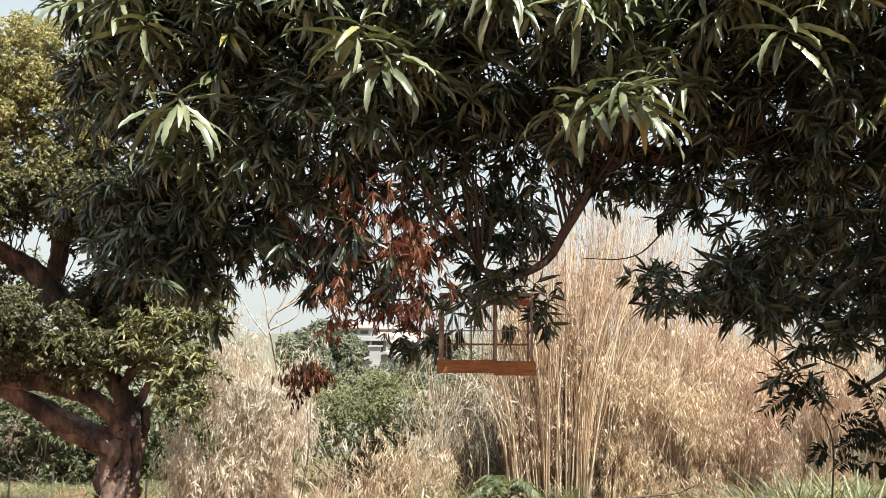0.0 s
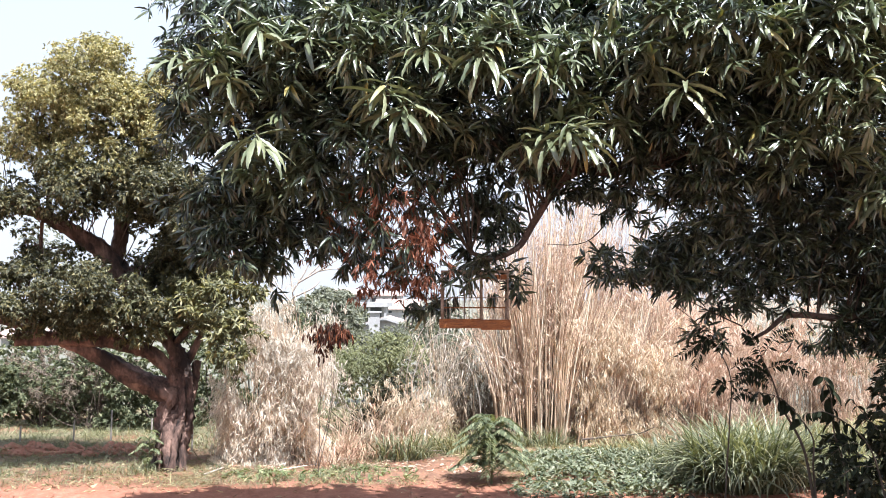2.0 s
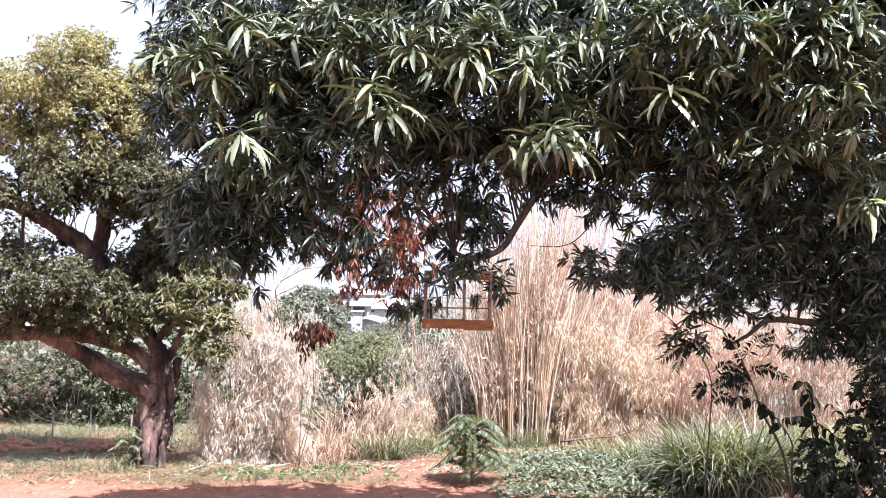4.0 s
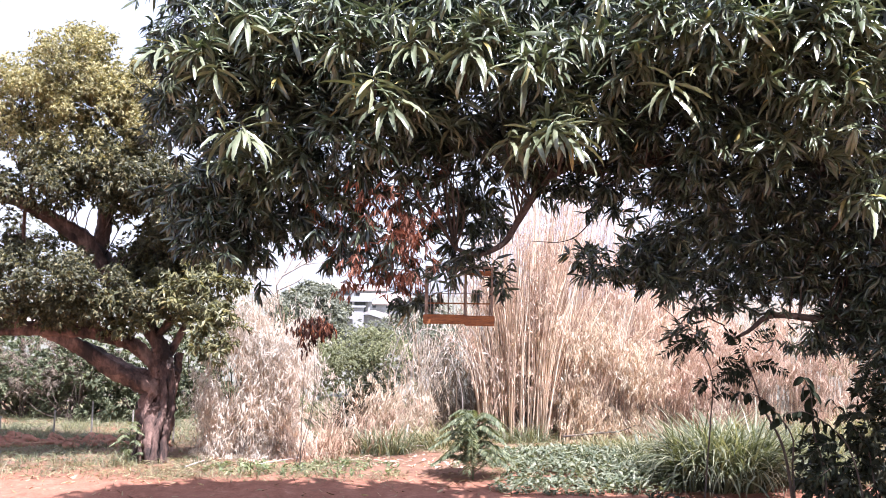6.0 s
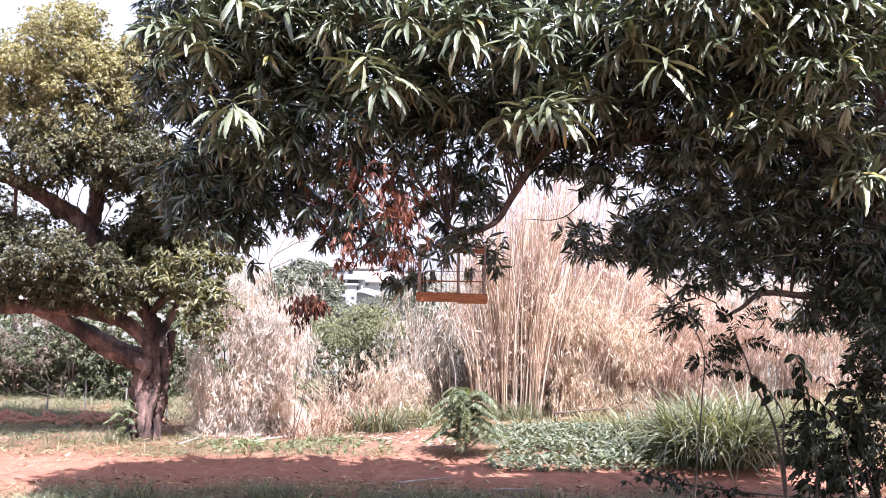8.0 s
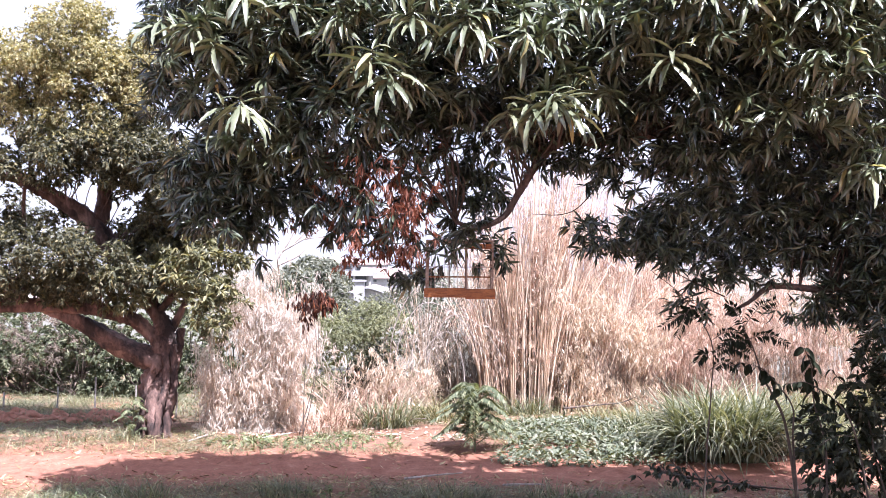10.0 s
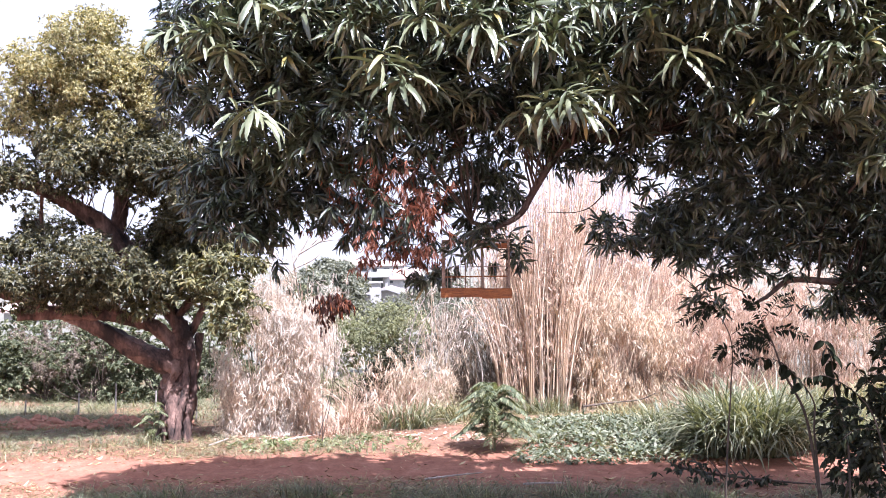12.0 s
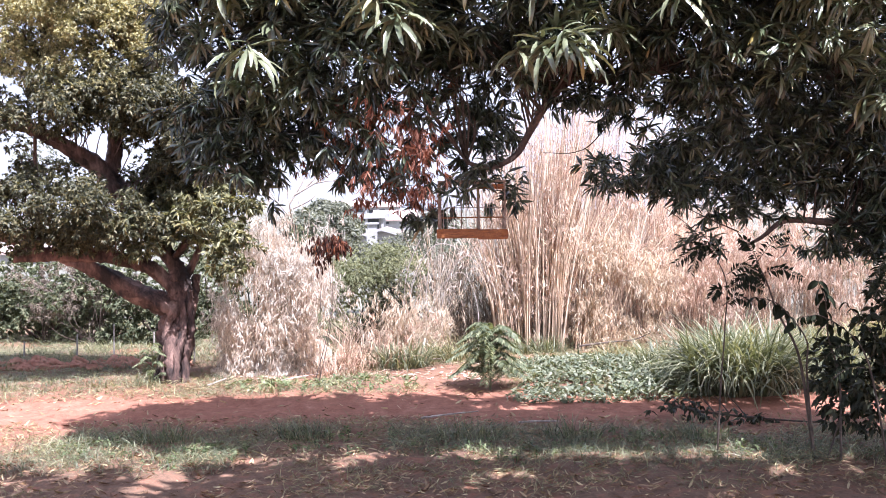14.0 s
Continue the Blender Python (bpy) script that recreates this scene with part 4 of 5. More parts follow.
    way = rng.normal(0, 0.35, (len(k), 3)) + np.array((0, -0.25, -sag))
    p, way = np.repeat(p, bunch, 0), np.repeat(way, bunch, 0)
    n = len(p)
    p = p + rng.normal(0, 0.02, (n, 3)) + way / np.linalg.norm(way, axis=1)[:, None] * (rng.random((n, 1)) * leaf_size * 1.2)
    p[:, 2] = np.maximum(p[:, 2], ground_height(p[:, 0], p[:, 1]) + leaf_size * 0.7)
    d = way + rng.normal(0, 0.42, (n, 3))
    part("withered_foliage", spray(THIN_SHAPES, frames_from(d, up=(0.25, -0.8, 0.6), roll=0.8), p, leaf_size * 1.2 * rng.uniform(0.4, 1.2, n)), leaf_material, ob, kind="stuff")
    if brush:
        bits = []
        for k in range(brush):
            q = np.array((x + rng.uniform(-1.1, 1.1) * rx, y + rng.uniform(-1, 1.0) * ry, 0.0))
            q[2] = float(ground_height(q[0], q[1])) + abs(rng.normal(0, 0.18))
            e = q + np.array((rng.normal(0, 0.3), rng.normal(0, 0.15), rng.uniform(0.1, 0.75)))
            bits.append(tube([q, (q + e) / 2 + rng.normal(0, 0.05, 3), e], thick * rng.uniform(0.25, 0.6), thick * 0.2, 4, 3))
        part("broken_stalk_mass", joined(bits), brush_leaf, ob, "tangled broken brown stems", "stuff")
    return ob


def dome(x0, half, low):
    """Share of the full height over the plan: highest at x0, low at half a width to either side."""
    return lambda px: max(low, 1.0 - (1 - low) * min(1.0, abs((px - x0) / half) ** 1.8))


# the tall clump: canes fanned out of one foot, leaves thick on the lower half
dry_clump("reed_clump", "tall dry tan reed clump with upright canes and withered leaves", (1.12, 12.95, 0.50, 0.34), 110, 420, 3.5, 41600, 0.054, reed_straw, 0.0095, lean=0.055, fan=0.13, leaf_low=0.10, leaf_high=0.98, thin=0.45, bunch=8, wide=0.11, gap=-0.7, brush=260,
          hfun=dome(1.42, 0.85, 0.62))
dry_clump("reed_clump", "leaning dry canes at the flank of the reed clump", (0.72, 12.75, 0.16, 0.2), 14, 60, 2.6, 4160, 0.054, reed_straw, 0.008, lean=0.10, fan=0.1, leaf_low=0.15, leaf_high=0.98, thin=0.5, bunch=8, wide=0.10, gap=-0.3, brush=120)
dry_clump("reed_clump", "dense dry reeds standing at the back of the thicket", (1.85, 14.1, 1.15, 0.4), 20, 560, 4.1, 25600, 0.058, reed_straw, 0.009, lean=0.07, leaf_low=0.2, leaf_high=0.98, thin=0.5, bunch=8, wide=0.13, gap=-0.6,
          hfun=dome(1.9, 1.2, 0.66))
dry_clump("reed_clump", "withered dry reeds with dense hanging pale leaves", (2.02, 12.95, 0.62, 0.35), 14, 130, 2.15, 60800, 0.061, straw, 0.007, lean=0.16, fan=0.2, leaf_low=0.05, leaf_high=1.0, thin=0.5, wide=0.15, bunch=12, gap=-0.55, brush=240,
          hfun=dome(1.95, 0.75, 0.6))
dry_clump("reed_clump", "withered dry reeds leaning beside the taller clump", (2.95, 13.3, 0.7, 0.35), 10, 180, 2.3, 35200, 0.061, reed_straw, 0.007, lean=0.2, leaf_low=0.05, leaf_high=1.0, thin=0.5, wide=0.15, bunch=12, gap=-0.4, brush=220)
dry_clump("reed_clump", "bright upright canes fanned at the front of the clump", (1.05, 12.58, 0.50, 0.12), 70, 60, 3.3, 3520, 0.054, reed_straw, 0.0088, lean=0.07, fan=0.20, leaf_low=0.25, leaf_high=0.98, thin=0.6, bunch=6, wide=0.08, gap=-0.3,
          hfun=dome(1.15, 0.6, 0.6))
dry_clump("reed_clump", "dry reeds standing far back in the thicket", (3.3, 14.6, 1.1, 0.4), 12, 360, 3.0, 16000, 0.065, reed_straw, 0.009, lean=0.08, leaf_low=0.2, leaf_high=0.98, thin=0.5, bunch=8, wide=0.13, gap=-0.6)
# the bleached bush, a loose cone of hanging leaves
dry_clump("dry_bush", "pale straw-coloured withered bush with drooping dry leaves", (-1.98, 11.22, 0.50, 0.30), 30, 170, 2.15, 89100, 0.064, pale_straw, 0.006, lean=0.07, fan=0.10, leaf_low=0.02, leaf_high=1.0, category="bush", thin=0.6, wide=0.12, bunch=12, gap=-0.75, sag=1.1,
          hfun=dome(-1.92, 0.55, 0.40))
dry_clump("dry_bush", "withered bleached sprays leaning out of the straw bush", (-1.36, 11.3, 0.22, 0.2), 6, 30, 0.8, 3120, 0.068, pale_straw, 0.005, lean=0.22, fan=0.25, leaf_low=0.1, leaf_high=1.0, category="bush", thin=0.6, wide=0.10, bunch=10, gap=-0.4)
dry_clump("dry_grass_clump", "tall thin bleached grass stems arching over", (-0.24, 12.84, 0.18, 0.2), 24, 30, 2.2, 500, 0.08, pale_straw, 0.0042, 0.13, 0.5, 0.95, "grass", wide=0.06, thin=0.6, stem_mat=pale_straw)
dry_clump("dry_bush", "low withered bush with hanging bleached leaves", (-0.52, 12.2, 0.27, 0.2), 4, 60, 1.15, 12600, 0.068, straw, 0.005, 0.18, 0.1, 1.0, "bush", wide=0.11, bunch=12, gap=-0.3)
dry_clump("reed_clump", "dry brownish reeds standing behind green grass", (4.09, 13.99, 0.9, 0.5), 16, 300, 2.5, 35200, 0.065, reed_straw, 0.007, lean=0.16, thin=0.5, wide=0.14, bunch=10, gap=-0.2, brush=260)
dry_clump("reed_clump", "dry brownish reeds in the mango tree's shade", (5.9, 14.1, 1.2, 0.5), 16, 300, 2.8, 35200, 0.065, reed_straw, 0.007, lean=0.16, thin=0.5, wide=0.14, bunch=10, gap=-0.2, brush=260)
dry_clump("dry_grass_clump", "fallen dry reddish straw on the bank", (-0.96, 12.02, 0.5, 0.22), 24, 120, 0.75, 1600, 0.10, reed_straw, 0.005, 0.5, 0.05, 0.9, "grass", gap=0.3)
dry_clump("dry_grass_clump", "brown tangled brush at the foot of the reeds", (0.36, 13.05, 0.42, 0.3), 8, 160, 1.6, 7000, 0.09, brush_leaf, 0.005, 0.22, 0.1, 0.95, "grass", gap=-0.2, brush=420, stem_mat=brush_leaf)

# long bleached stems bowed over in arcs
for x0, y0, top, reach in ((-0.62, 12.5, 1.62, 1.35), (-0.55, 12.4, 1.35, 1.1), (-0.35, 12.6, 1.55, 0.8), (-0.15, 12.5, 1.2, 0.95), (-1.75, 11.6, 0.9, 0.55), (0.30, 12.4, 1.0, -0.6)):
    z0 = float(ground_height(x0, y0))
    ar = thing("arching_stem", (x0, y0, z0), "long bleached grass stem bowed over in an arc", "grass", "arching stems")
    part("stem", tube([(x0, y0, z0 - 0.03), (x0 + 0.02 * reach, y0, z0 + top * 0.6), (x0 + 0.30 * reach, y0 - 0.05, z0 + top), (x0 + 0.7 * reach, y0 - 0.1, z0 + top * 0.88), (x0 + reach, y0 - 0.15, z0 + top * 0.55)], 0.0065, 0.003, 5, 6), pale_twig, ar)
    p = np.array([(x0 + reach * u, y0 - 0.15 * u, z0 + top * (0.97 - 0.42 * u * u)) for u in np.linspace(0.35, 1.0, 14)])
    part("withered_foliage", spray(THIN_SHAPES, frames_from(rng.normal(0, 0.4, p.shape) + (0.3, 0, -1), roll=1.0), p, rng.uniform(0.06, 0.14, len(p))), pale_straw, ar, kind="stuff")


# ---------------------------------------------------------------- bushes
def bush(name, label, base, lobes, size, shapes, material, per=7, stems=8, sag=0.3, category="bush", stout=0.02):
    ob = thing(name, base, label, category)
    b = np.array(base, float)
    for k in range(stems):
        c, r, n = lobes[k % len(lobes)]
        e = np.array(c) + rng.normal(0, 0.4, 3) * np.array(r)
        part("stem", tube([b + rng.normal(0, 0.08, 3) * (1, 1, 0) - (0, 0, 0.05), (b + e) / 2 + rng.normal(0, 0.08, 3), e], stout, stout * 0.3, 5, 4), twig_mat, ob)
    part("foliage", foliage(clumped([(c, r, int(n * 0.72)) for c, r, n in lobes], 10, 0.13), per, size * 1.12, shapes, sag, roll=0.8), material, ob, kind="stuff")
    return ob


def base_under(c):
    return (c[0], c[1], float(ground_height(c[0], c[1])))


c = (-1.35, 13.40, 0.93)
bush("green_bush", "feathery green bush in full sun over a dark hollow", base_under(c), [((-1.22, 13.20, 1.00), (0.50, 0.45, 0.32), 1500), ((-1.62, 13.10, 0.92), (0.42, 0.4, 0.30), 1100), ((-0.80, 13.30, 1.06), (0.42, 0.4, 0.32), 1000), ((-1.81, 13.00, 0.55), (0.25, 0.3, 0.25), 340), ((-1.42, 13.30, 0.60), (0.4, 0.3, 0.14), 420),
     ((-1.58, 13.90, 0.16), (0.7, 0.2, 0.38), 600), ((-0.64, 13.80, 0.41), (0.5, 0.2, 0.42), 500)], 0.026, STAR_SHAPES, soft_leaf, per=34, stems=5, stout=0.010)
# added bush; its dark leaves stand in for the shade in the hollow
c = (-0.98, 12.30, 0.45)
bush("hollow_shade_bush", "added dark-leaved bush standing in for the hollow's shade behind the straw", base_under(c), [((-0.83, 12.30, 0.59), (0.18, 0.14, 0.24), 360), ((-1.09, 12.30, 0.35), (0.18, 0.14, 0.14), 160), ((-0.71, 12.30, 0.35), (0.14, 0.12, 0.16), 140)], 0.06, SMALL_SHAPES, bush_leaf_dim, per=10, stems=5, stout=0.006)
c = (-0.90, 17.00, 1.09)
bush("green_bush", "pale green bush behind the reeds", base_under(c), [(c, (1.2, 0.6, 0.4), 1000), ((-1.76, 17.00, 0.94), (0.6, 0.5, 0.3), 400), ((-1.15, 16.60, 0.64), (1.2, 0.4, 0.4), 600), ((-0.21, 16.00, 0.87), (0.6, 0.5, 0.5), 400), ((-0.38, 16.00, 0.33), (0.8, 0.4, 0.5), 300)], 0.045, SMALL_SHAPES, far_leaf, per=20)
c = (0.40, 15.00, 0.76)
bush("dry_bush", "grey-brown leafless brush behind the birdcage", base_under(c), [(c, (0.9, 0.5, 0.6), 600), ((-0.03, 15.20, 0.92), (0.5, 0.4, 0.45), 340), ((0.80, 14.60, 0.47), (0.7, 0.4, 0.5), 400)], 0.05, STRIP_SHAPES, brush_leaf, per=14, stems=26, stout=0.009)
c = (4.17, 16.50, 0.88)
bush("green_bush", "dull scrub behind the withered reeds", base_under(c), [(c, (1.4, 0.5, 0.6), 500), ((5.94, 16.50, 0.90), (1.2, 0.5, 0.7), 500), ((7.25, 16.50, 1.10), (1.0, 0.5, 0.9), 400)], 0.09, SMALL_SHAPES, olive_leaf, per=10)
c = (-1.45, 10.30, 1.42)
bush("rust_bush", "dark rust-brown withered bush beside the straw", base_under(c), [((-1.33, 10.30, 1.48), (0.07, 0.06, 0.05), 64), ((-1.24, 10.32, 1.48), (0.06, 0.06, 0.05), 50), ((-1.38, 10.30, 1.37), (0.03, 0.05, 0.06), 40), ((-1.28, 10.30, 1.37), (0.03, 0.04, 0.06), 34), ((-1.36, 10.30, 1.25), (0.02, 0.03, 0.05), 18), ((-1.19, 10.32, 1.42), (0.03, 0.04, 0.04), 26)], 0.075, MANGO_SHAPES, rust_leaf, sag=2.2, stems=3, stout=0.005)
# sun on the bush's right side, put in as leaves of a lighter orange
part("sunlit_foliage", foliage([((-1.18, 10.22, 1.48), (0.05, 0.03, 0.05), 18)], 6, 0.07, MANGO_SHAPES, 1.4, roll=0.8), mango_dead, bpy.data.objects["rust_bush"], "withered leaves coloured lighter orange as if sunlit", "stuff")
for c, rx, rz, n in (((-5.80, 14.20, 0.91), 0.7, 0.3, 300), ((-5.01, 14.00, 0.85), 0.6, 0.35, 300)):
    bush("dry_bush", "grey-brown dry scrub beyond the fence", base_under(c), [(c, (rx, 0.4, rz), n), ((-5.39, 14.00, 0.54), (0.8, 0.3, 0.3), n)], 0.05, STRIP_SHAPES, brush_leaf, per=16, stems=20, stout=0.009)
for c, rx, rz, n in (((-6.04, 14.40, 0.58), 0.9, 0.55, 800), ((-5.07, 14.20, 0.52), 0.8, 0.55, 700), ((-6.85, 14.40, 0.49), 0.9, 0.75, 500), ((-4.29, 14.00, 0.55), 0.6, 0.7, 700), ((-6.85, 17.00, 0.74), 1.6, 0.6, 700), ((-5.31, 17.00, 0.76), 1.2, 0.7, 600),
                     ((-3.64, 14.40, 0.68), 0.6, 1.0, 900), ((-3.18, 15.50, 0.69), 0.7, 1.0, 700), ((-6.84, 18.00, 0.63), 1.8, 0.5, 500), ((-2.48, 15.50, 0.79), 0.7, 0.7, 400)):
    bush("green_bush", "grey-green scrub bush beyond the fence", base_under(c), [(c, (rx, 0.5, rz), n), ((c[0], c[1], 0.25), (rx * 0.9, 0.4, 0.35), n // 2)], 0.064, SMALL_SHAPES, scrub_leaf, per=15)

# ---------------------------------------------------------------- far trees and town
for c, rx, rz, n in (((-4.96, 40.00, 1.50), 1.2, 0.85, 1100), ((-5.68, 38.00, 1.14), 0.9, 0.8, 600), ((-18.81, 45.00, 4.08), 1.2, 1.6, 160), ((-17.24, 45.00, 3.07), 1.6, 0.6, 160), ((-0.56, 42.00, 0.89), 1.8, 0.8, 260)):
    b = base_under(c)
    tr = thing("far_tree", b, "grey-green tree standing in the valley", "tree")
    part("trunk", tube([(b[0], b[1], b[2] - 0.1), (b[0] + 0.1, b[1], (b[2] + c[2]) / 2), c], 0.12, 0.05, 7, 4, 0.1), bark, tr)
    part("crown", foliage([(c, (rx, 0.9, rz), n), ((c[0] + rx * 0.4, c[1], c[2] - rz * 0.5), (rx * 0.8, 0.8, rz * 0.7), n // 2)], 9, 0.18, SMALL_SHAPES, roll=0.8), far_leaf, tr, kind="stuff")


def box(x0, x1, y0, y1, z0, z1):
    v = [(x, y, z) for x in (x0, x1) for y in (y0, y1) for z in (z0, z1)]
    return np.array(v, float), np.array([(0, 1, 3, 2), (4, 6, 7, 5), (0, 4, 5, 1), (2, 3, 7, 6), (0, 2, 6, 4), (1, 5, 7, 3)])


def house(c, w, deep, wall_h, roof_h, label, wide_win):
    x, y, z = c
    g0 = float(ground_height(x, y))
    h = thing("house", (x, y, g0), label, "house")
    part("wall", box(x - w / 2, x + w / 2, y, y + deep, g0 - 0.2, z + wall_h), plaster, h, smooth=False)
    e = 0.35
    v = [(x - w / 2 - e, y - e, z + wall_h), (x + w / 2 + e, y - e, z + wall_h), (x + w / 2 + e, y + deep + e, z + wall_h), (x - w / 2 - e, y + deep + e, z + wall_h),
         (x - w / 2 - e, y + deep / 2, z + wall_h + roof_h), (x + w / 2 + e, y + deep / 2, z + wall_h + roof_h)]
    v = v + [(p[0], p[1], p[2] + 0.12) for p in v]
    part("roof", (np.array(v), np.array([(6, 7, 11, 10), (8, 9, 10, 11), (0, 1, 7, 6), (2, 3, 9, 8), (0, 4, 5, 1), (3, 2, 5, 4), (1, 5, 11, 7), (5, 2, 8, 11), (4, 0, 6, 10), (3, 4, 10, 9)])), roof_tile, h, smooth=False)
    for k in range(wide_win):
        wx = x - w / 2 + (k + 0.5) * w / wide_win
        part("window", box(wx - 0.4, wx + 0.4, y - 0.03, y + 0.05, z + wall_h * 0.35, z + wall_h * 0.75), dark_pane, h, smooth=False)
    return h


house((-26.18, 60.00, -1.02), 2.6, 3.0, 0.5, 0.4, "pale house wall showing under the tree", 1)
# the nearest house turns its gable to the valley
g0 = float(ground_height(-4.1, 57.0))
gh = thing("house", (-4.1, 57.0, g0), "small house with a white gable and clay tile roof", "house")
hv = np.array([(x, y, z) for y in (57.0, 62.0) for x, z in ((-5.4, g0 - 0.2), (-2.8, g0 - 0.2), (-2.8, 0.22), (-4.1, 0.62), (-5.4, 0.22))])
part("wall", (hv, np.array([(0, 1, 2, 4), (2, 3, 4, 4), (5, 9, 7, 6), (7, 9, 8, 8), (0, 4, 9, 5), (1, 6, 7, 2)])), plaster, gh, smooth=False)
for sx in (-1, 1):
    slab = [(-4.1 + sx * dx, y, 0.70 - 0.40 * dx / 1.3 + dz) for y in (56.7, 62.3) for dx, dz in ((0.0, 0.0), (1.6, 0.0), (1.6, 0.12), (0.0, 0.12))]
    part("roof", (np.array(slab), np.array([(0, 1, 2, 3), (4, 7, 6, 5), (3, 2, 6, 7), (0, 4, 5, 1), (1, 5, 6, 2)])), roof_tile, gh, smooth=False)
    fascia = [(-4.1 + sx * dx, y, 0.70 - 0.40 * dx / 1.3 + dz) for y in (56.62, 56.69) for dx, dz in ((0.0, -0.03), (1.6, -0.03), (1.6, 0.10), (0.0, 0.10))]
    part("fascia", (np.array(fascia), np.array([(0, 1, 2, 3), (4, 7, 6, 5), (3, 2, 6, 7), (0, 4, 5, 1)])), plaster, gh, smooth=False)
part("window", box(-3.7, -3.2, 56.97, 57.05, g0 + 0.5, g0 + 1.0), dark_pane, gh, smooth=False)
# a long low building behind, with a deep shaded verandah under a pale slab
g1 = float(ground_height(-6.0, 75.0))
vb = thing("house", (-6.0, 75.0, g1), "long low house with a pale flat roof and a dark panel as verandah shade", "house")
part("wall", box(-7.6, -5.4, 76.6, 80.0, g1 - 0.2, 1.22), plaster, vb, smooth=False)
part("roof", box(-7.9, -5.1, 74.6, 80.4, 1.24, 1.56), plaster, vb, smooth=False)
# wide dark panel standing in for the shade inside the verandah
part("window", box(-7.3, -5.7, 76.52, 76.61, g1 + 0.4, 1.18), dark_pane, vb, smooth=False)
for px in (-7.7, -6.5, -5.3):
    part("post", box(px - 0.08, px + 0.08, 74.8, 74.96, g1 - 0.2, 1.236), plaster, vb, smooth=False)
house((-5.6, 95.00, 0.35), 3.6, 4.0, 0.5, 0.9, "far white house with an orange roof", 2)
house((-11.48, 110.00, 1.4), 3.4, 4.0, 0.9, 0.6, "far pale house on the slope", 3)
house((-10.65, 140.00, 1.1), 6.0, 5.0, 1.2, 0.6, "far white building on the horizon", 4)
# white pier beside the gable
p0 = (-4.55, 55.5, 0.45)
pier = thing("gate_pier", (p0[0], p0[1], float(ground_height(p0[0], p0[1]))), "white plastered pier with a flat cap", "pier")
part("shaft", box(p0[0] - 0.28, p0[0] + 0.28, p0[1], p0[1] + 0.6, float(ground_height(p0[0], p0[1])) - 0.2, p0[2] + 0.6), plaster, pier, smooth=False)
part("cap", box(p0[0] - 0.38, p0[0] + 0.38, p0[1] - 0.1, p0[1] + 0.7, p0[2] + 0.602, p0[2] + 0.70), plaster, pier, smooth=False)

# scrub in front of the houses
c = (-3.77, 50.00, -0.30)
bush("green_bush", "grey-green scrub below the houses in the valley", base_under(c), [(c, (5.0, 1.0, 0.65), 1200), ((-6.4, 46.00, -0.20), (2.0, 1.0, 0.8), 400), ((-0.63, 48.00, -0.15), (4.0, 1.0, 0.9), 600)], 0.24, SMALL_SHAPES, far_leaf, per=8, stems=4)

# bare sapling with bleached branches
b = (-2.13, 12.50, 0.00)
sap = thing("bare_sapling", (b[0], b[1] + 1.2, 0.0), "leafless sapling with pale bleached branches", "tree")
bb = np.array((b[0], b[1] + 1.2, -0.05))
part("trunk", tube([bb, bb + (0.02, 0, 1.0), (-2.07, 12.60, 1.90)], 0.016, 0.009, 6, 4), pale_twig, sap)
for q in ([(-2.07, 12.60, 1.90), (-2.11, 12.60, 2.19), (-2.22, 12.60, 2.47)], [(-2.07, 12.60, 1.90), (-1.89, 12.60, 2.19), (-1.79, 12.60, 2.48)], [(-2.00, 12.60, 2.01), (-1.67, 12.50, 2.19), (-1.38, 12.50, 2.37)],
          [(-1.89, 12.60, 2.08), (-1.72, 12.60, 2.26), (-1.65, 12.60, 2.55)], [(-2.08, 12.60, 1.76), (-2.25, 12.60, 1.97), (-2.40, 12.60, 2.25)], [(-2.05, 12.60, 1.83), (-1.80, 12.50, 1.94), (-1.70, 12.50, 2.04)], [(-1.79, 12.60, 2.15), (-1.54, 12.60, 2.19), (-1.32, 12.60, 2.16)]):
    part("branch", tube(q, 0.013, 0.005, 5, 5), pale_twig, sap)

# heap of red soil and clods beyond the verge
hp = (-4.22, 11.89, 0.00)
heap = thing("soil_heap", (hp[0], hp[1], 0.0), "low heap of loose red soil clods in grass", "soil")
part("ridge", tube([(-5.46, 11.54, 0.00), (-5.07, 11.69, 0.00), (-4.64, 11.59, 0.00), (-4.32, 11.79, 0.00), (-3.87, 11.65, 0.00)], (0.012, 0.05, 0.035, 0.055, 0.012), 0, 9, 14, 0.6), red_soil, heap)
for k in range(110):
    w = rng.uniform(0.02, 0.085)
    q = np.array((hp[0] - 0.4 + rng.normal(0, 0.75), hp[1] + rng.normal(0, 0.22), 0))
    q[2] = float(ground_height(q[0], q[1]))
    part("clod", tube([q + (-w, 0, w * 0.1), q + (-w * 0.4, 0.02, w * 0.55), q + (w * 0.4, -0.01, w * 0.5), q + (w, 0, w * 0.1)], w * 0.5, w * 0.45, 7, 2, 0.5), red_soil, heap)

# ---------------------------------------------------------------- fence
fence = thing("fence", (-5.0, 13.0, 0.0), "low fence of weathered wooden posts in grass", "fence")
for p, h in (((-5.53, 12.65, 0.00), 0.2), ((-4.79, 12.50, -0.00), 0.3), ((-4.30, 12.44, -0.00), 0.42), ((-3.96, 12.98, 0.00), 0.26), ((-6.04, 12.61, 0.00), 0.24), ((-3.16, 11.96, 0.00), 0.3)):
    part("post", tube([(p[0], p[1], -0.1), (p[0] + 0.01, p[1], h * 0.5), (p[0] + 0.015, p[1], h)], 0.012, 0.010, 7, 3, 0.1), post_mat, fence)


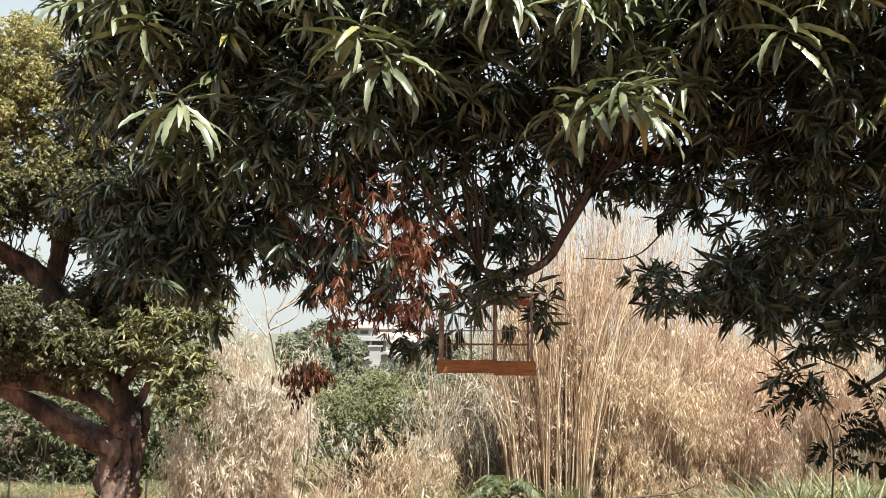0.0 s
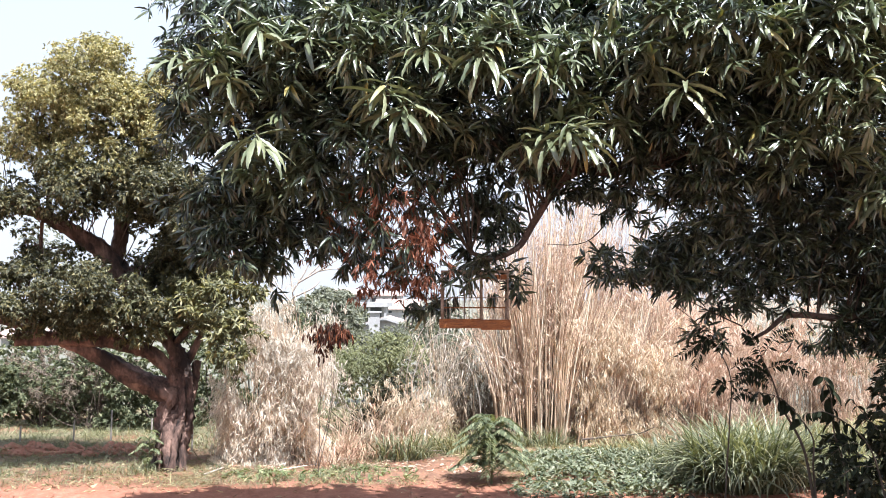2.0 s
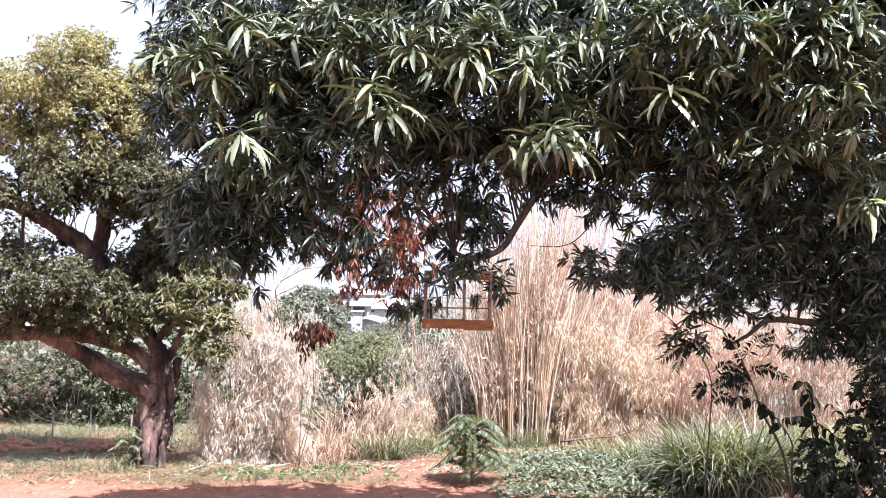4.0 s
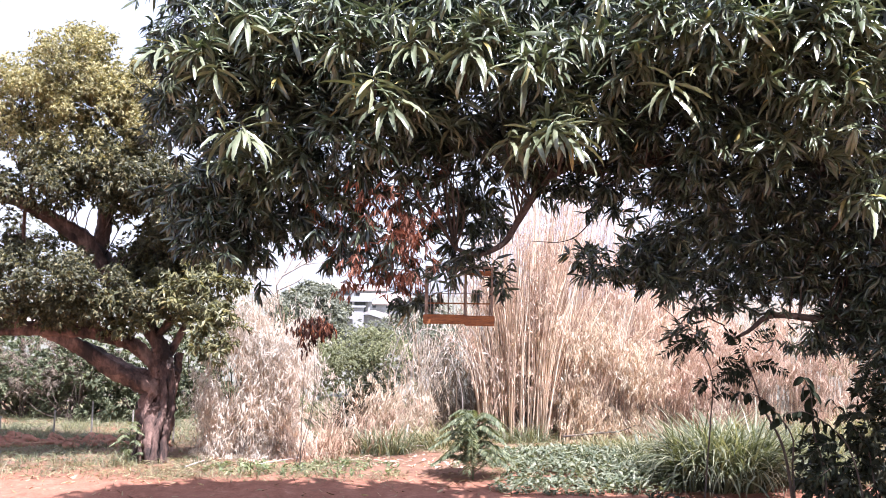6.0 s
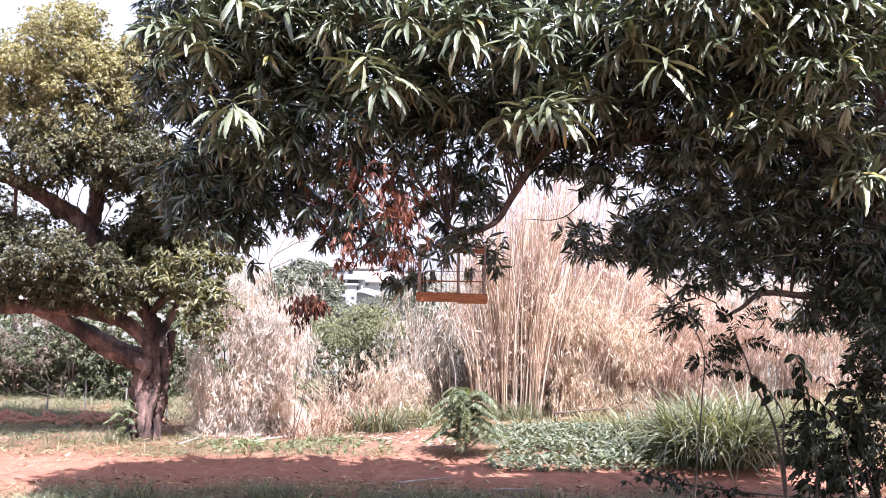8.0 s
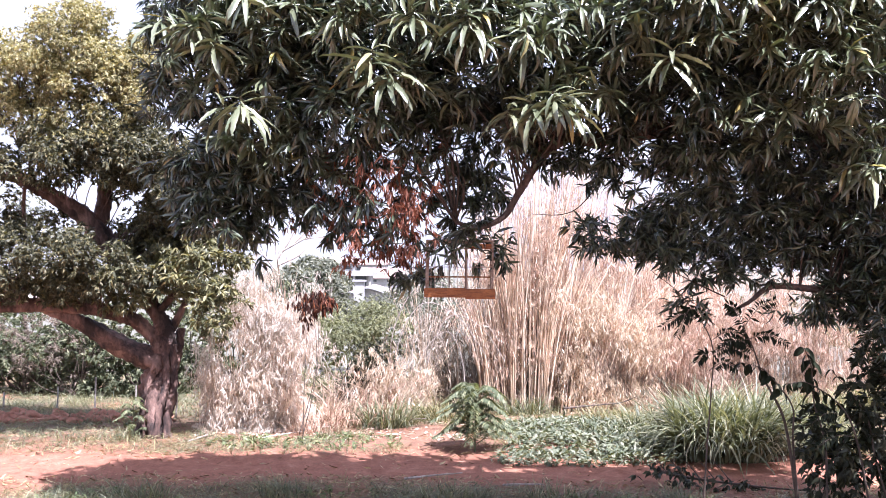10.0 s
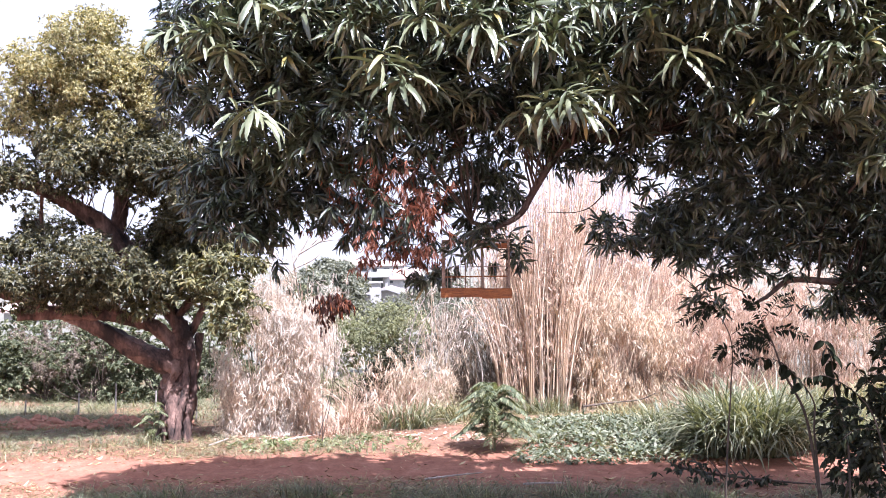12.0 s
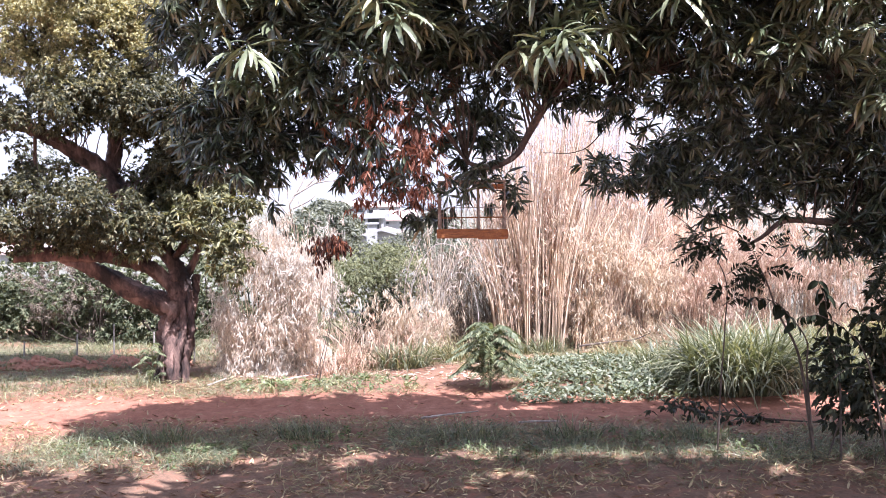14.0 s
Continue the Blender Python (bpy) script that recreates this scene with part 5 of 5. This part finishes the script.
# ---------------------------------------------------------------- birdcage on the limb
def birdcage():
    a, b = (-0.10, 6.80, 1.62), (0.36, 6.80, 1.63)
    x0, x1, y0, y1 = a[0], b[0], 6.68, 6.96
    zb = a[2]
    zt = zb + 0.36
    hook = (0.21, 6.80, 2.09)
    cage = thing("birdcage", ((x0 + x1) / 2, 6.82, zb), "open wooden bird feeder cage with an orange varnished base", "birdcage")
    def plank(name, q, bev=0.006, material=cage_wood, label=""):
        bm = bmesh.new()
        bmesh.ops.create_cube(bm, size=1)
        for v in bm.verts:
            v.co = Vector(((q[0] + q[1]) / 2 + v.co.x * (q[1] - q[0]), (q[2] + q[3]) / 2 + v.co.y * (q[3] - q[2]), (q[4] + q[5]) / 2 + v.co.z * (q[5] - q[4]))) - cage.location
        bmesh.ops.bevel(bm, geom=bm.edges[:], offset=bev, segments=2, affect="EDGES")
        me = bpy.data.meshes.new(name)
        bm.to_mesh(me)
        bm.free()
        me.materials.append(material)
        ob = new(name, me)
        ob.parent = cage
        return tagged(ob, label)
    plank("base_board", (x0, x1, y0, y1, zb - 0.004, zb + 0.042), 0.008, cage_wood, "thick varnished orange base board")
    plank("front_lip", (x0 - 0.01, x0 + 0.27, y0 - 0.014, y0 - 0.002, zb - 0.012, zb + 0.052), 0.004)
    plank("front_lip", (x0 + 0.265, x1 + 0.008, y0 - 0.016, y0 - 0.002, zb - 0.022, zb + 0.046), 0.004)
    for px, wdt in ((x0 + 0.01, 0.022), (x1 - 0.01, 0.012), (x0 + 0.275, 0.012)):
        for py in (y0 + 0.012, y1 - 0.012):
            plank("upright", (px - wdt / 2, px + wdt / 2, py - 0.008, py + 0.008, zb + 0.042, zt), 0.003, cage_grey)
    plank("upright", (x0 + 0.155, x0 + 0.165, y1 - 0.02, y1 - 0.008, zb + 0.042, zt - 0.1), 0.003, cage_grey)
    for py in (y0 + 0.012, y1 - 0.012):
        plank("top_rail", (x0, x1, py - 0.009, py + 0.009, zt, zt + 0.016), 0.003, cage_grey)
        plank("middle_rail", (x0 + 0.02, x1 - 0.016, py - 0.004, py + 0.004, zb + 0.19, zb + 0.195), 0.0015, cage_grey)
    plank("door_header", (x0 + 0.281, x1 - 0.018, y0 + 0.002, y0 + 0.014, zt - 0.045, zt - 0.012), 0.003, cage_wood, "bright orange board over the cage door")
    for px in (x0 + 0.01, x1 - 0.01):
        plank("side_rail", (px - 0.006, px + 0.006, y0 + 0.022, y1 - 0.022, zt, zt + 0.014), 0.003)
        plank("side_rail", (px - 0.004, px + 0.004, y0 + 0.022, y1 - 0.022, zb + 0.19, zb + 0.199), 0.002)
    plank("perch", (x0 + 0.016, x1 - 0.016, 6.815, 6.825, zb + 0.12, zb + 0.13), 0.003)
    for k in range(18):
        px = x0 + 0.035 + k * (x1 - x0 - 0.07) / 17
        part("wire", tube([(px, y1 - 0.012, zb + 0.03), (px, y1 - 0.012, (zb + zt) / 2), (px, y1 - 0.012, zt + 0.01)], 0.0014, 0.0014, 4, 1), cage_wire, cage)
    for k in range(9):
        px = x0 + 0.035 + k * 0.03
        part("wire", tube([(px, y0 + 0.012, zb + 0.03), (px, y0 + 0.012, (zb + zt) / 2), (px, y0 + 0.012, zt + 0.01)], 0.0013, 0.0013, 4, 1), cage_wire, cage)
    for px in (x0 + 0.02, x1 - 0.02):
        part("hanger", tube([(px, 6.82, zt + 0.008), ((px + hook[0]) / 2, 6.81, (zt + hook[2]) / 2), (hook[0], hook[1], hook[2] + 0.01)], 0.003, 0.003, 5, 2), cage_wire, cage)
    return cage


birdcage()


# ---------------------------------------------------------------- plants by the track
def fern_plant(base, h, n, label, spread=0.58):
    """Upright stem with tiers of arching fronds, each with two rows of leaflets."""
    ob = thing("fern_plant", base, label, "plant")
    b = np.array(base, float)
    part("stem", tube([b - (0, 0, 0.02), b + (0.01, 0, h * 0.5), b + (0.0, 0, h * 0.95)], 0.012, 0.004, 6, 4), grass_mat, ob)
    for k in range(n):
        a = k * 2.4 + rng.normal(0, 0.2)
        up = 0.08 + 0.87 * k / n
        reach = h * spread * rng.uniform(0.75, 1.1) * (1.05 - 0.45 * up)
        out = np.array((math.cos(a), math.sin(a), 0)) * reach
        r = b + (0, 0, h * up)
        pts = [r, r + out * 0.5 + (0, 0, reach * 0.34), r + out + (0, 0, reach * 0.10)]
        line = smooth_line(pts, 13)
        fr = part("frond", tube(pts, 0.004, 0.0015, 4, 4), grass_mat, ob)
        p, d, z = [], [], []
        for i in range(3, len(line)):
            t = line[i] - line[i - 1]
            s = np.cross(t, (0, 0, 1))
            s /= np.linalg.norm(s) + 1e-9
            for sg in (-1, 1):
                p.append(line[i])
                d.append(s * sg + t / np.linalg.norm(t) * 0.35 + np.array((0, 0, -0.15)))
                z.append(h * 0.13 * (1 - 0.6 * abs(i / len(line) - 0.45)))
        part("leaflet_mass", spray(STAR_SHAPES, frames_from(np.array(d), roll=0.2), np.array(p), np.array(z)), fern_leaf, fr, kind="stuff")
    return ob


g = (0.32, 9.90, 0.00)
fern_plant((g[0] + 0.03, g[1], float(ground_height(g[0], g[1]))), 0.62, 44, "young green plant with feathery compound leaves", 0.74)
g = (-3.21, 10.46, 0.00)
fern_plant((g[0], g[1], float(ground_height(g[0], g[1]))), 0.40, 12, "small bright green weed beside the tree trunk")


def bowed_blade(width, segs, bend):
    """A grass blade that rises straight and bows over towards its tip."""
    u = np.linspace(0, 1, segs + 1)
    a = bend * u ** 1.7
    y = np.concatenate([[0], np.cumsum(np.cos((a[1:] + a[:-1]) / 2) / segs)])
    z = -np.concatenate([[0], np.cumsum(np.sin((a[1:] + a[:-1]) / 2) / segs)])
    w = width / 2 * np.maximum(1 - u ** 2.2, 0.08)
    v = [p for k in range(segs + 1) for p in ((-w[k], y[k], z[k]), (w[k], y[k], z[k]))]
    return np.array(v), np.array([(2 * k, 2 * k + 1, 2 * k + 3, 2 * k + 2) for k in range(segs)])


TUSSOCK_SHAPES = [bowed_blade(0.028, 6, 1.5), bowed_blade(0.024, 6, 2.1), bowed_blade(0.030, 6, 2.6), bowed_blade(0.022, 6, 0.9)]
blade_meshes = [quads_mesh("blade", *sh) for sh in TUSSOCK_SHAPES]
for bm_ in blade_meshes:
    bm_.materials.append(grass_single)


def tussock(x, y, rx, ry, n, h, label, material=grass_mat, name="grass_tussock", singles=40):
    a, r = rng.uniform(0, 6.28, n), np.sqrt(rng.random(n))
    px, py = x + rx * r * np.cos(a), y + ry * r * np.sin(a)
    d = np.stack([np.cos(a) * r * 0.34 + rng.normal(0, 0.27, n), np.sin(a) * r * 0.34 + rng.normal(0, 0.27, n), np.full(n, 1.0)], -1)
    p = np.stack([px, py, ground_height(px, py) - 0.01], -1)
    ob = thing(name, (x, y, float(ground_height(x, y))), label, "grass")
    mats = frames_from(d[:singles], roll=0.4)
    for k in range(singles):
        bl = new("blade", blade_meshes[k % len(blade_meshes)])
        bl.parent = ob
        bl.matrix_basis = Matrix.Translation(Vector(p[k] - np.array(ob.location))) @ Matrix([list(q) for q in mats[k]]).to_4x4() @ Matrix.Scale(h * float(rng.uniform(0.8, 1.2)), 4)
    p, d, n = p[singles:], d[singles:], n - singles
    part("blade_mass", spray(TUSSOCK_SHAPES, frames_from(d, roll=0.4), p, h * rng.uniform(0.55, 1.15, n)), material, ob, kind="stuff")
    return ob


tussock(2.78, 9.65, 0.44, 0.38, 1900, 0.86, "large tussock of long arching green grass", singles=120)
g = (2.33, 10.39, 0.00)
tussock(g[0], g[1] + 0.4, 0.35, 0.3, 500, 0.5, "tussock of green grass beside the larger one")
g = (3.59, 9.56, -0.00)
tussock(g[0], g[1] + 0.5, 0.6, 0.4, 900, 0.7, "grass growing round the shrub")
for q, sz in (((4.83, 12.29, 0.00), 0.5), ((4.06, 12.47, 0.00), 0.45), ((5.58, 12.58, 0.00), 0.55), ((2.18, 11.80, 0.00), 0.3)):
    tussock(q[0], q[1] + 0.1, 0.5, 0.2, 420, sz, "dull green grass at the foot of the reeds", dull_grass, singles=10)
g = (-0.57, 11.10, 0.00)
tussock(g[0], g[1] + 0.2, 0.3, 0.2, 420, 0.42, "tussock of bluish green grass by dry stems")
g = (-1.01, 11.19, 0.00)
tussock(g[0], g[1] + 0.1, 0.5, 0.16, 220, 0.46, "reddish dry straw fanned out on the bank", red_straw, "dry_grass_clump", 0)
g = (-1.33, 10.68, 0.00)
tussock(g[0], g[1] + 0.1, 0.35, 0.14, 120, 0.35, "low dry straw fallen before the withered bush", red_straw, "dry_grass_clump", 0)
g = (0.12, 11.54, 0.00)
tussock(g[0], g[1] + 0.2, 0.4, 0.16, 300, 0.45, "dull brown grass at the foot of the reeds", dull_grass, "dry_grass_clump", 0)
g = (1.03, 12.26, 0.00)
tussock(g[0], g[1] + 0.1, 0.35, 0.15, 300, 0.35, "low tussock of grass at the foot of the reeds")


def leafy_weeds(name, label, centre, rx, ry, n, h, size, material):
    x, y = centre
    ob = thing(name, (x, y, float(ground_height(x, y))), label, "plant")
    a, r = rng.uniform(0, 6.28, n), np.sqrt(rng.random(n))
    px, py = x + rx * r * np.cos(a), y + ry * r * np.sin(a)
    p = np.stack([px, py, ground_height(px, py) + h * rng.uniform(0.15, 1, n) * (1 - 0.5 * r)], -1)
    q, d = rosettes(p, rng.normal(0, 0.3, (n, 3)) + (0, -0.2, 0.8), 5, (0.8, 1.4), 0.2, 0.02)
    part("foliage", spray(SMALL_SHAPES, frames_from(d, roll=0.4), q, size * rng.uniform(0.6, 1.2, len(q))), material, ob, kind="stuff")
    st = [tube([(b[0], b[1], ground_height(b[0], b[1]) - 0.01), (b[0], b[1], b[2] * 0.5), b], 0.004, 0.002, 4, 1) for b in p[:80]]
    part("stem_mass", joined(st), grass_mat, ob, kind="stuff")
    return ob


g = (1.50, 10.75, 0.00)
leafy_weeds("weed_patch", "low patch of leafy grey-green weeds on the bank", (g[0], g[1]), 1.05, 0.7, 1300, 0.22, 0.06, weed_leaf)
leafy_weeds("weed_patch", "broad-leaved pale green weeds beside the track", (1.35, 9.95), 0.75, 0.5, 240, 0.18, 0.08, weed_leaf)
leafy_weeds("weed_patch", "creeping weeds reaching over the edge of the track", (1.15, 9.45), 0.7, 0.28, 260, 0.10, 0.06, weed_leaf)
leafy_weeds("weed_patch", "mixed green weeds below the grass tussock", (2.0, 9.7), 0.45, 0.5, 320, 0.20, 0.07, weed_leaf)
g = (-1.83, 10.14, 0.00)
leafy_weeds("weed_patch", "small green weeds at the edge of the track", (g[0], g[1]), 0.5, 0.4, 80, 0.10, 0.06, bush_leaf)
g = (-0.92, 10.20, 0.00)
leafy_weeds("weed_patch", "scattered green weeds among fallen straw", (g[0], g[1]), 0.6, 0.45, 80, 0.10, 0.06, bush_leaf)


for x, y, r in ((-2.6, 7.55, 0.5), (-1.9, 7.25, 0.4), (-0.8, 7.6, 0.6), (0.3, 7.25, 0.5), (1.2, 7.6, 0.5), (2.1, 7.35, 0.45)):
    leafy_weeds("weed_patch", "low grey-green weeds in the mango tree's shade", (x, y), r, 0.42, 60, 0.09, 0.045, bush_leaf)
for x, y in ((-2.3, 7.75), (-1.2, 7.8), (0.1, 7.7), (0.9, 7.75), (1.9, 7.7)):
    tussock(x, y, 0.25, 0.14, 150, 0.24, "small tuft of grass in the shade", grass_mat, "grass_tuft", 12)


def dark_shrub():
    base = (3.04, 7.75, 0.00)
    ob = thing("shrub", (base[0], base[1], 0.0), "shrub with thin stems, round leaves and feathery fronds, coloured dark as in shade", "shrub")
    o = np.array(ob.location)
    # leaf colour itself carries the mango tree's shade
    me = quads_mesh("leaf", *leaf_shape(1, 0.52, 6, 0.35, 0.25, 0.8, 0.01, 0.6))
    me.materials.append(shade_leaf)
    # path, thickness, where along it leaves begin (of 1), leaf size
    stems = [([(2.57, 7.10, 0.17), (2.50, 7.10, 0.50), (2.44, 7.10, 0.78), (2.31, 7.10, 1.03), (2.23, 7.10, 1.25), (2.15, 7.10, 1.41)], 0.013, 0.85, 0.05),
             ([(2.57, 7.10, 0.21), (2.51, 7.08, 0.58), (2.51, 7.08, 0.82), (2.41, 7.08, 0.98), (2.28, 7.08, 1.11), (2.11, 7.08, 1.15)], 0.008, 0.55, 0.105),
             ([(1.90, 7.20, 0.14), (1.93, 7.20, 0.52), (1.96, 7.20, 0.92), (1.96, 7.20, 1.29), (1.75, 7.20, 1.61), (1.52, 7.20, 1.80)], 0.007, 1.1, 0.05),
             ([(2.72, 7.00, 0.17), (2.71, 7.00, 0.56), (2.63, 7.00, 0.87), (2.61, 7.00, 1.12), (2.56, 7.00, 1.26)], 0.009, 0.5, 0.125),
             ([(3.01, 6.90, 0.20), (2.90, 6.90, 0.58), (2.79, 6.90, 0.85), (2.56, 6.90, 1.02), (2.40, 6.90, 1.02)], 0.008, 0.5, 0.075),
             ([(3.21, 7.00, 0.18), (3.06, 7.00, 0.49), (2.99, 7.00, 0.80), (2.75, 7.00, 1.11)], 0.008, 0.5, 0.07),
             ([(2.66, 7.10, 0.15), (2.87, 7.10, 0.58), (3.11, 7.10, 0.82)], 0.007, 0.5, 0.07)]
    for pts, w, start, size in stems:
        pts[0] = (pts[0][0], pts[0][1], -0.03)
        st = part("stem", tube(pts, w, w * 0.3, 6, 6, 0.15), twig_mat, ob)
        line = smooth_line(pts, 6)
        for i in range(int(len(line) * start), len(line), 2 if size > 0.1 else 1):
            for sg in (-1, 1):
                d = np.array((sg * 0.65 + rng.normal(0, 0.3), rng.normal(-0.2, 0.35), rng.normal(-0.8, 0.25)))
                m = frames_from(d[None], roll=0.5)[0]
                lf = new("leaf", me)
                lf.parent = st
                lf.matrix_basis = Matrix.Translation(Vector(line[i] - o)) @ Matrix([list(q) for q in m]).to_4x4() @ Matrix.Scale(size * rng.uniform(0.7, 1.15), 4)
    # feathery compound fronds on the leaning stems
    for a, b in (((1.85, 7.15, 1.46), (1.59, 7.10, 1.40)), ((1.82, 7.15, 1.54), (1.68, 7.05, 1.33)), ((1.95, 7.20, 1.40), (1.76, 7.20, 1.52)), ((1.95, 7.15, 1.20), (2.18, 7.05, 1.21)), ((1.97, 7.20, 1.30), (2.16, 7.10, 1.33)), ((1.94, 7.15, 1.16), (1.82, 7.05, 1.15)), ((2.19, 7.10, 1.31), (2.44, 7.00, 1.29)),
                 ((2.16, 7.10, 1.39), (2.39, 7.10, 1.59)), ((2.18, 7.10, 1.37), (2.04, 7.10, 1.57)), ((2.25, 7.10, 1.21), (2.01, 7.00, 1.30)), ((2.23, 7.10, 1.25), (1.93, 7.00, 1.22)), ((1.93, 7.15, 1.08), (2.11, 7.10, 1.11)), ((3.10, 7.00, 1.43), (2.90, 6.95, 1.23)), ((3.13, 7.00, 1.35), (2.93, 6.95, 1.15)), ((2.81, 6.95, 0.80), (2.56, 6.90, 0.73)), ((2.89, 6.95, 0.65), (2.59, 6.90, 0.56))):
        a, b = np.array(a), np.array(b)
        mid = (a + b) / 2 + (0, 0, 0.05)
        fr = part("frond", tube([a, mid, b], 0.003, 0.001, 4, 4), twig_mat, ob)
        line = smooth_line([a, mid, b], 9)
        p, d, z = [], [], []
        for i in range(3, len(line)):
            t = line[i] - line[i - 1]
            t /= np.linalg.norm(t)
            sd = np.cross(t, (0, -0.8, 0.6))
            for sg in (-1, 1):
                p.append(line[i])
                d.append(sd * sg + t * 0.5 + np.array((0, 0, -0.25)) + rng.normal(0, 0.12, 3))
                z.append(0.075 * rng.uniform(0.7, 1.1) * (1 - 0.5 * abs(i / len(line) - 0.4)))
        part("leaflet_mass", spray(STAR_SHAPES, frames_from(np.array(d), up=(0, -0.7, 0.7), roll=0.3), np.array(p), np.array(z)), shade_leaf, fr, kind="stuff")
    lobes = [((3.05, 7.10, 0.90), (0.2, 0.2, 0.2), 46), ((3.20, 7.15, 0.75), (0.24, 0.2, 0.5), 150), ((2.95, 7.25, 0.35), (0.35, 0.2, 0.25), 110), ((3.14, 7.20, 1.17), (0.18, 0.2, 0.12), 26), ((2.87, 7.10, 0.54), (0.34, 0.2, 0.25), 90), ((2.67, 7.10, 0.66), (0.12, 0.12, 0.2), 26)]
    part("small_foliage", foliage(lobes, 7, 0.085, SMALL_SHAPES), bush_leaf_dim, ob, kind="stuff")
    return ob


dark_shrub()

# fallen branch with dead leaves at the edge of the shade
g = (1.95, 8.38, 0.00)
fb = thing("fallen_branch", (g[0], g[1], 0.02), "fallen dead branch with shrivelled dark leaves", "branch")
part("stem", tube([(g[0] - 0.1, g[1] + 0.1, 0.1), (g[0] + 0.15, g[1], 0.06), (g[0] + 0.7, g[1] - 0.15, 0.02), (g[0] + 1.1, g[1] - 0.3, 0.02)], 0.014, 0.006, 6, 5), twig_mat, fb)
for k in range(5):
    part("twig", tube([(g[0] + 0.12 * k, g[1], 0.05), (g[0] + 0.12 * k - 0.05, g[1] + 0.05, 0.12), (g[0] + 0.12 * k - 0.12, g[1] + 0.08, 0.2)], 0.006, 0.002, 5, 3), twig_mat, fb)
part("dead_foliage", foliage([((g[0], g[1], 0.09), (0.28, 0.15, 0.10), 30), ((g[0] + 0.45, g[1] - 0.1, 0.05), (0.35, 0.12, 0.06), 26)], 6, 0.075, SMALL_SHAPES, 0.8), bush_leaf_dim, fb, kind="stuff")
g = (1.93, 12.32, 0.00)
lg = thing("fallen_stick", (g[0], g[1], 0.1), "crooked dry stick lying before the reeds", "stick")
part("stick", tube([(g[0] - 0.4, g[1] - 0.1, 0.1), (g[0], g[1], 0.13), (g[0] + 0.3, g[1], 0.16), (g[0] + 0.5, g[1], 0.24)], 0.014, 0.006, 6, 4, 0.2), twig_mat, lg)

for p, a, ln in (((-1.67, 10.56, -0.00), 0.5, 0.45), ((-1.48, 10.93, 0.00), 0.35, 0.6), ((-0.40, 11.63, 0.00), -0.2, 0.5), ((-0.05, 8.51, 0.00), 0.15, 0.5), ((-2.48, 10.27, 0.00), 0.9, 0.25), ((0.69, 8.22, 0.00), -0.4, 0.35)):
    st = thing("fallen_stick", (p[0], p[1], float(ground_height(p[0], p[1]))), "thin dry stick lying on the ground", "stick")
    dx, dy, gz = math.cos(a) * ln / 2, math.sin(a) * ln / 2, float(ground_height(p[0], p[1]))
    part("stick", tube([(p[0] - dx, p[1] - dy, gz + 0.012), (p[0], p[1] + 0.02, gz + 0.03), (p[0] + dx, p[1] + dy, gz + 0.05)], 0.011, 0.005, 6, 4, 0.15), pale_twig, st)
for p in ((-4.16, 10.27, 0.00), (-3.66, 10.16, 0.00), (-3.22, 10.13, 0.00), (-2.54, 10.36, 0.00), (-2.08, 10.26, 0.00), (2.01, 10.54, 0.00), (-1.12, 10.45, 0.00), (-4.66, 10.10, -0.00)):
    tussock(p[0], p[1] + 0.1, 0.22, 0.1, 130, 0.16, "small pale tuft of grass on the verge", grass_mat, "grass_tuft", 12)

# ---------------------------------------------------------------- ground cover
ground_cover("shade_grass", 22000, (-5, 5.5, 6.9, 8.1), 0.13, grass_mat, BLADE_SHAPES, "thin grass in the mango tree's shade", stand=(0.4, 1.0), keep=lambda x, y: patchy(x, y, 1.1, -0.8), clump=0.14)
ground_cover("dry_grass", 18000, (-5, 5.5, 6.2, 8.4), 0.12, dull_grass, BLADE_SHAPES, "dry grass in the mango tree's shade", stand=(0.2, 0.9), keep=lambda x, y: patchy(x, y, 1.0, -0.6, 2), clump=0.15)
ground_cover("fallen_leaves", 15000, (-5, 5.5, 5.4, 8.6), 0.062, litter_mat, LITTER_SHAPES, "fallen dry leaves strewn on red earth", "leaf litter", stand=(0.02, 0.25))
ground_cover("track_litter", 700, (-6, 5, 8.4, 10.4), 0.07, litter_mat, LITTER_SHAPES, "few dry leaves on the dirt track", "leaf litter", stand=(0.02, 0.2))
def off_path(x, y):
    """Bare foot-worn earth is left out between the bushes."""
    return (np.abs(x + 0.15 + 0.25 * np.sin(y * 3)) > 0.42) | (y > 11.3)


ground_cover("verge_grass", 34000, (-7, 5, 9.55, 12.6), 0.13, grass_mat, BLADE_SHAPES, "green grass on the verge of the track", stand=(0.4, 1.0), keep=lambda x, y: patchy(x, y, 1.2, -0.2, 4) & off_path(x, y), clump=0.15)
ground_cover("verge_dry_grass", 36000, (-7, 6, 9.6, 13.5), 0.14, dull_grass, BLADE_SHAPES, "dry straw grass on the verge of the track", stand=(0.1, 0.9), keep=lambda x, y: patchy(x, y, 0.9, -0.7, 1) & off_path(x, y), clump=0.2)
ground_cover("verge_litter", 3000, (-5, 3.5, 9.5, 11.6), 0.06, litter_mat, LITTER_SHAPES, "dry leaves scattered on the verge", "leaf litter", stand=(0.02, 0.3), clump=0.3)
ground_cover("field_grass", 16000, (-9, -1.5, 11.6, 16.5), 0.20, grass_mat, BLADE_SHAPES, "pale field grass beyond the fence", stand=(0.4, 1.0), clump=0.25)
ground_cover("straw_litter", 2600, (-2.6, 2.6, 10.4, 12.2), 0.13, reed_straw, STRIP_SHAPES, "fallen straw under the dry reeds", "straw", stand=(0.03, 0.3))
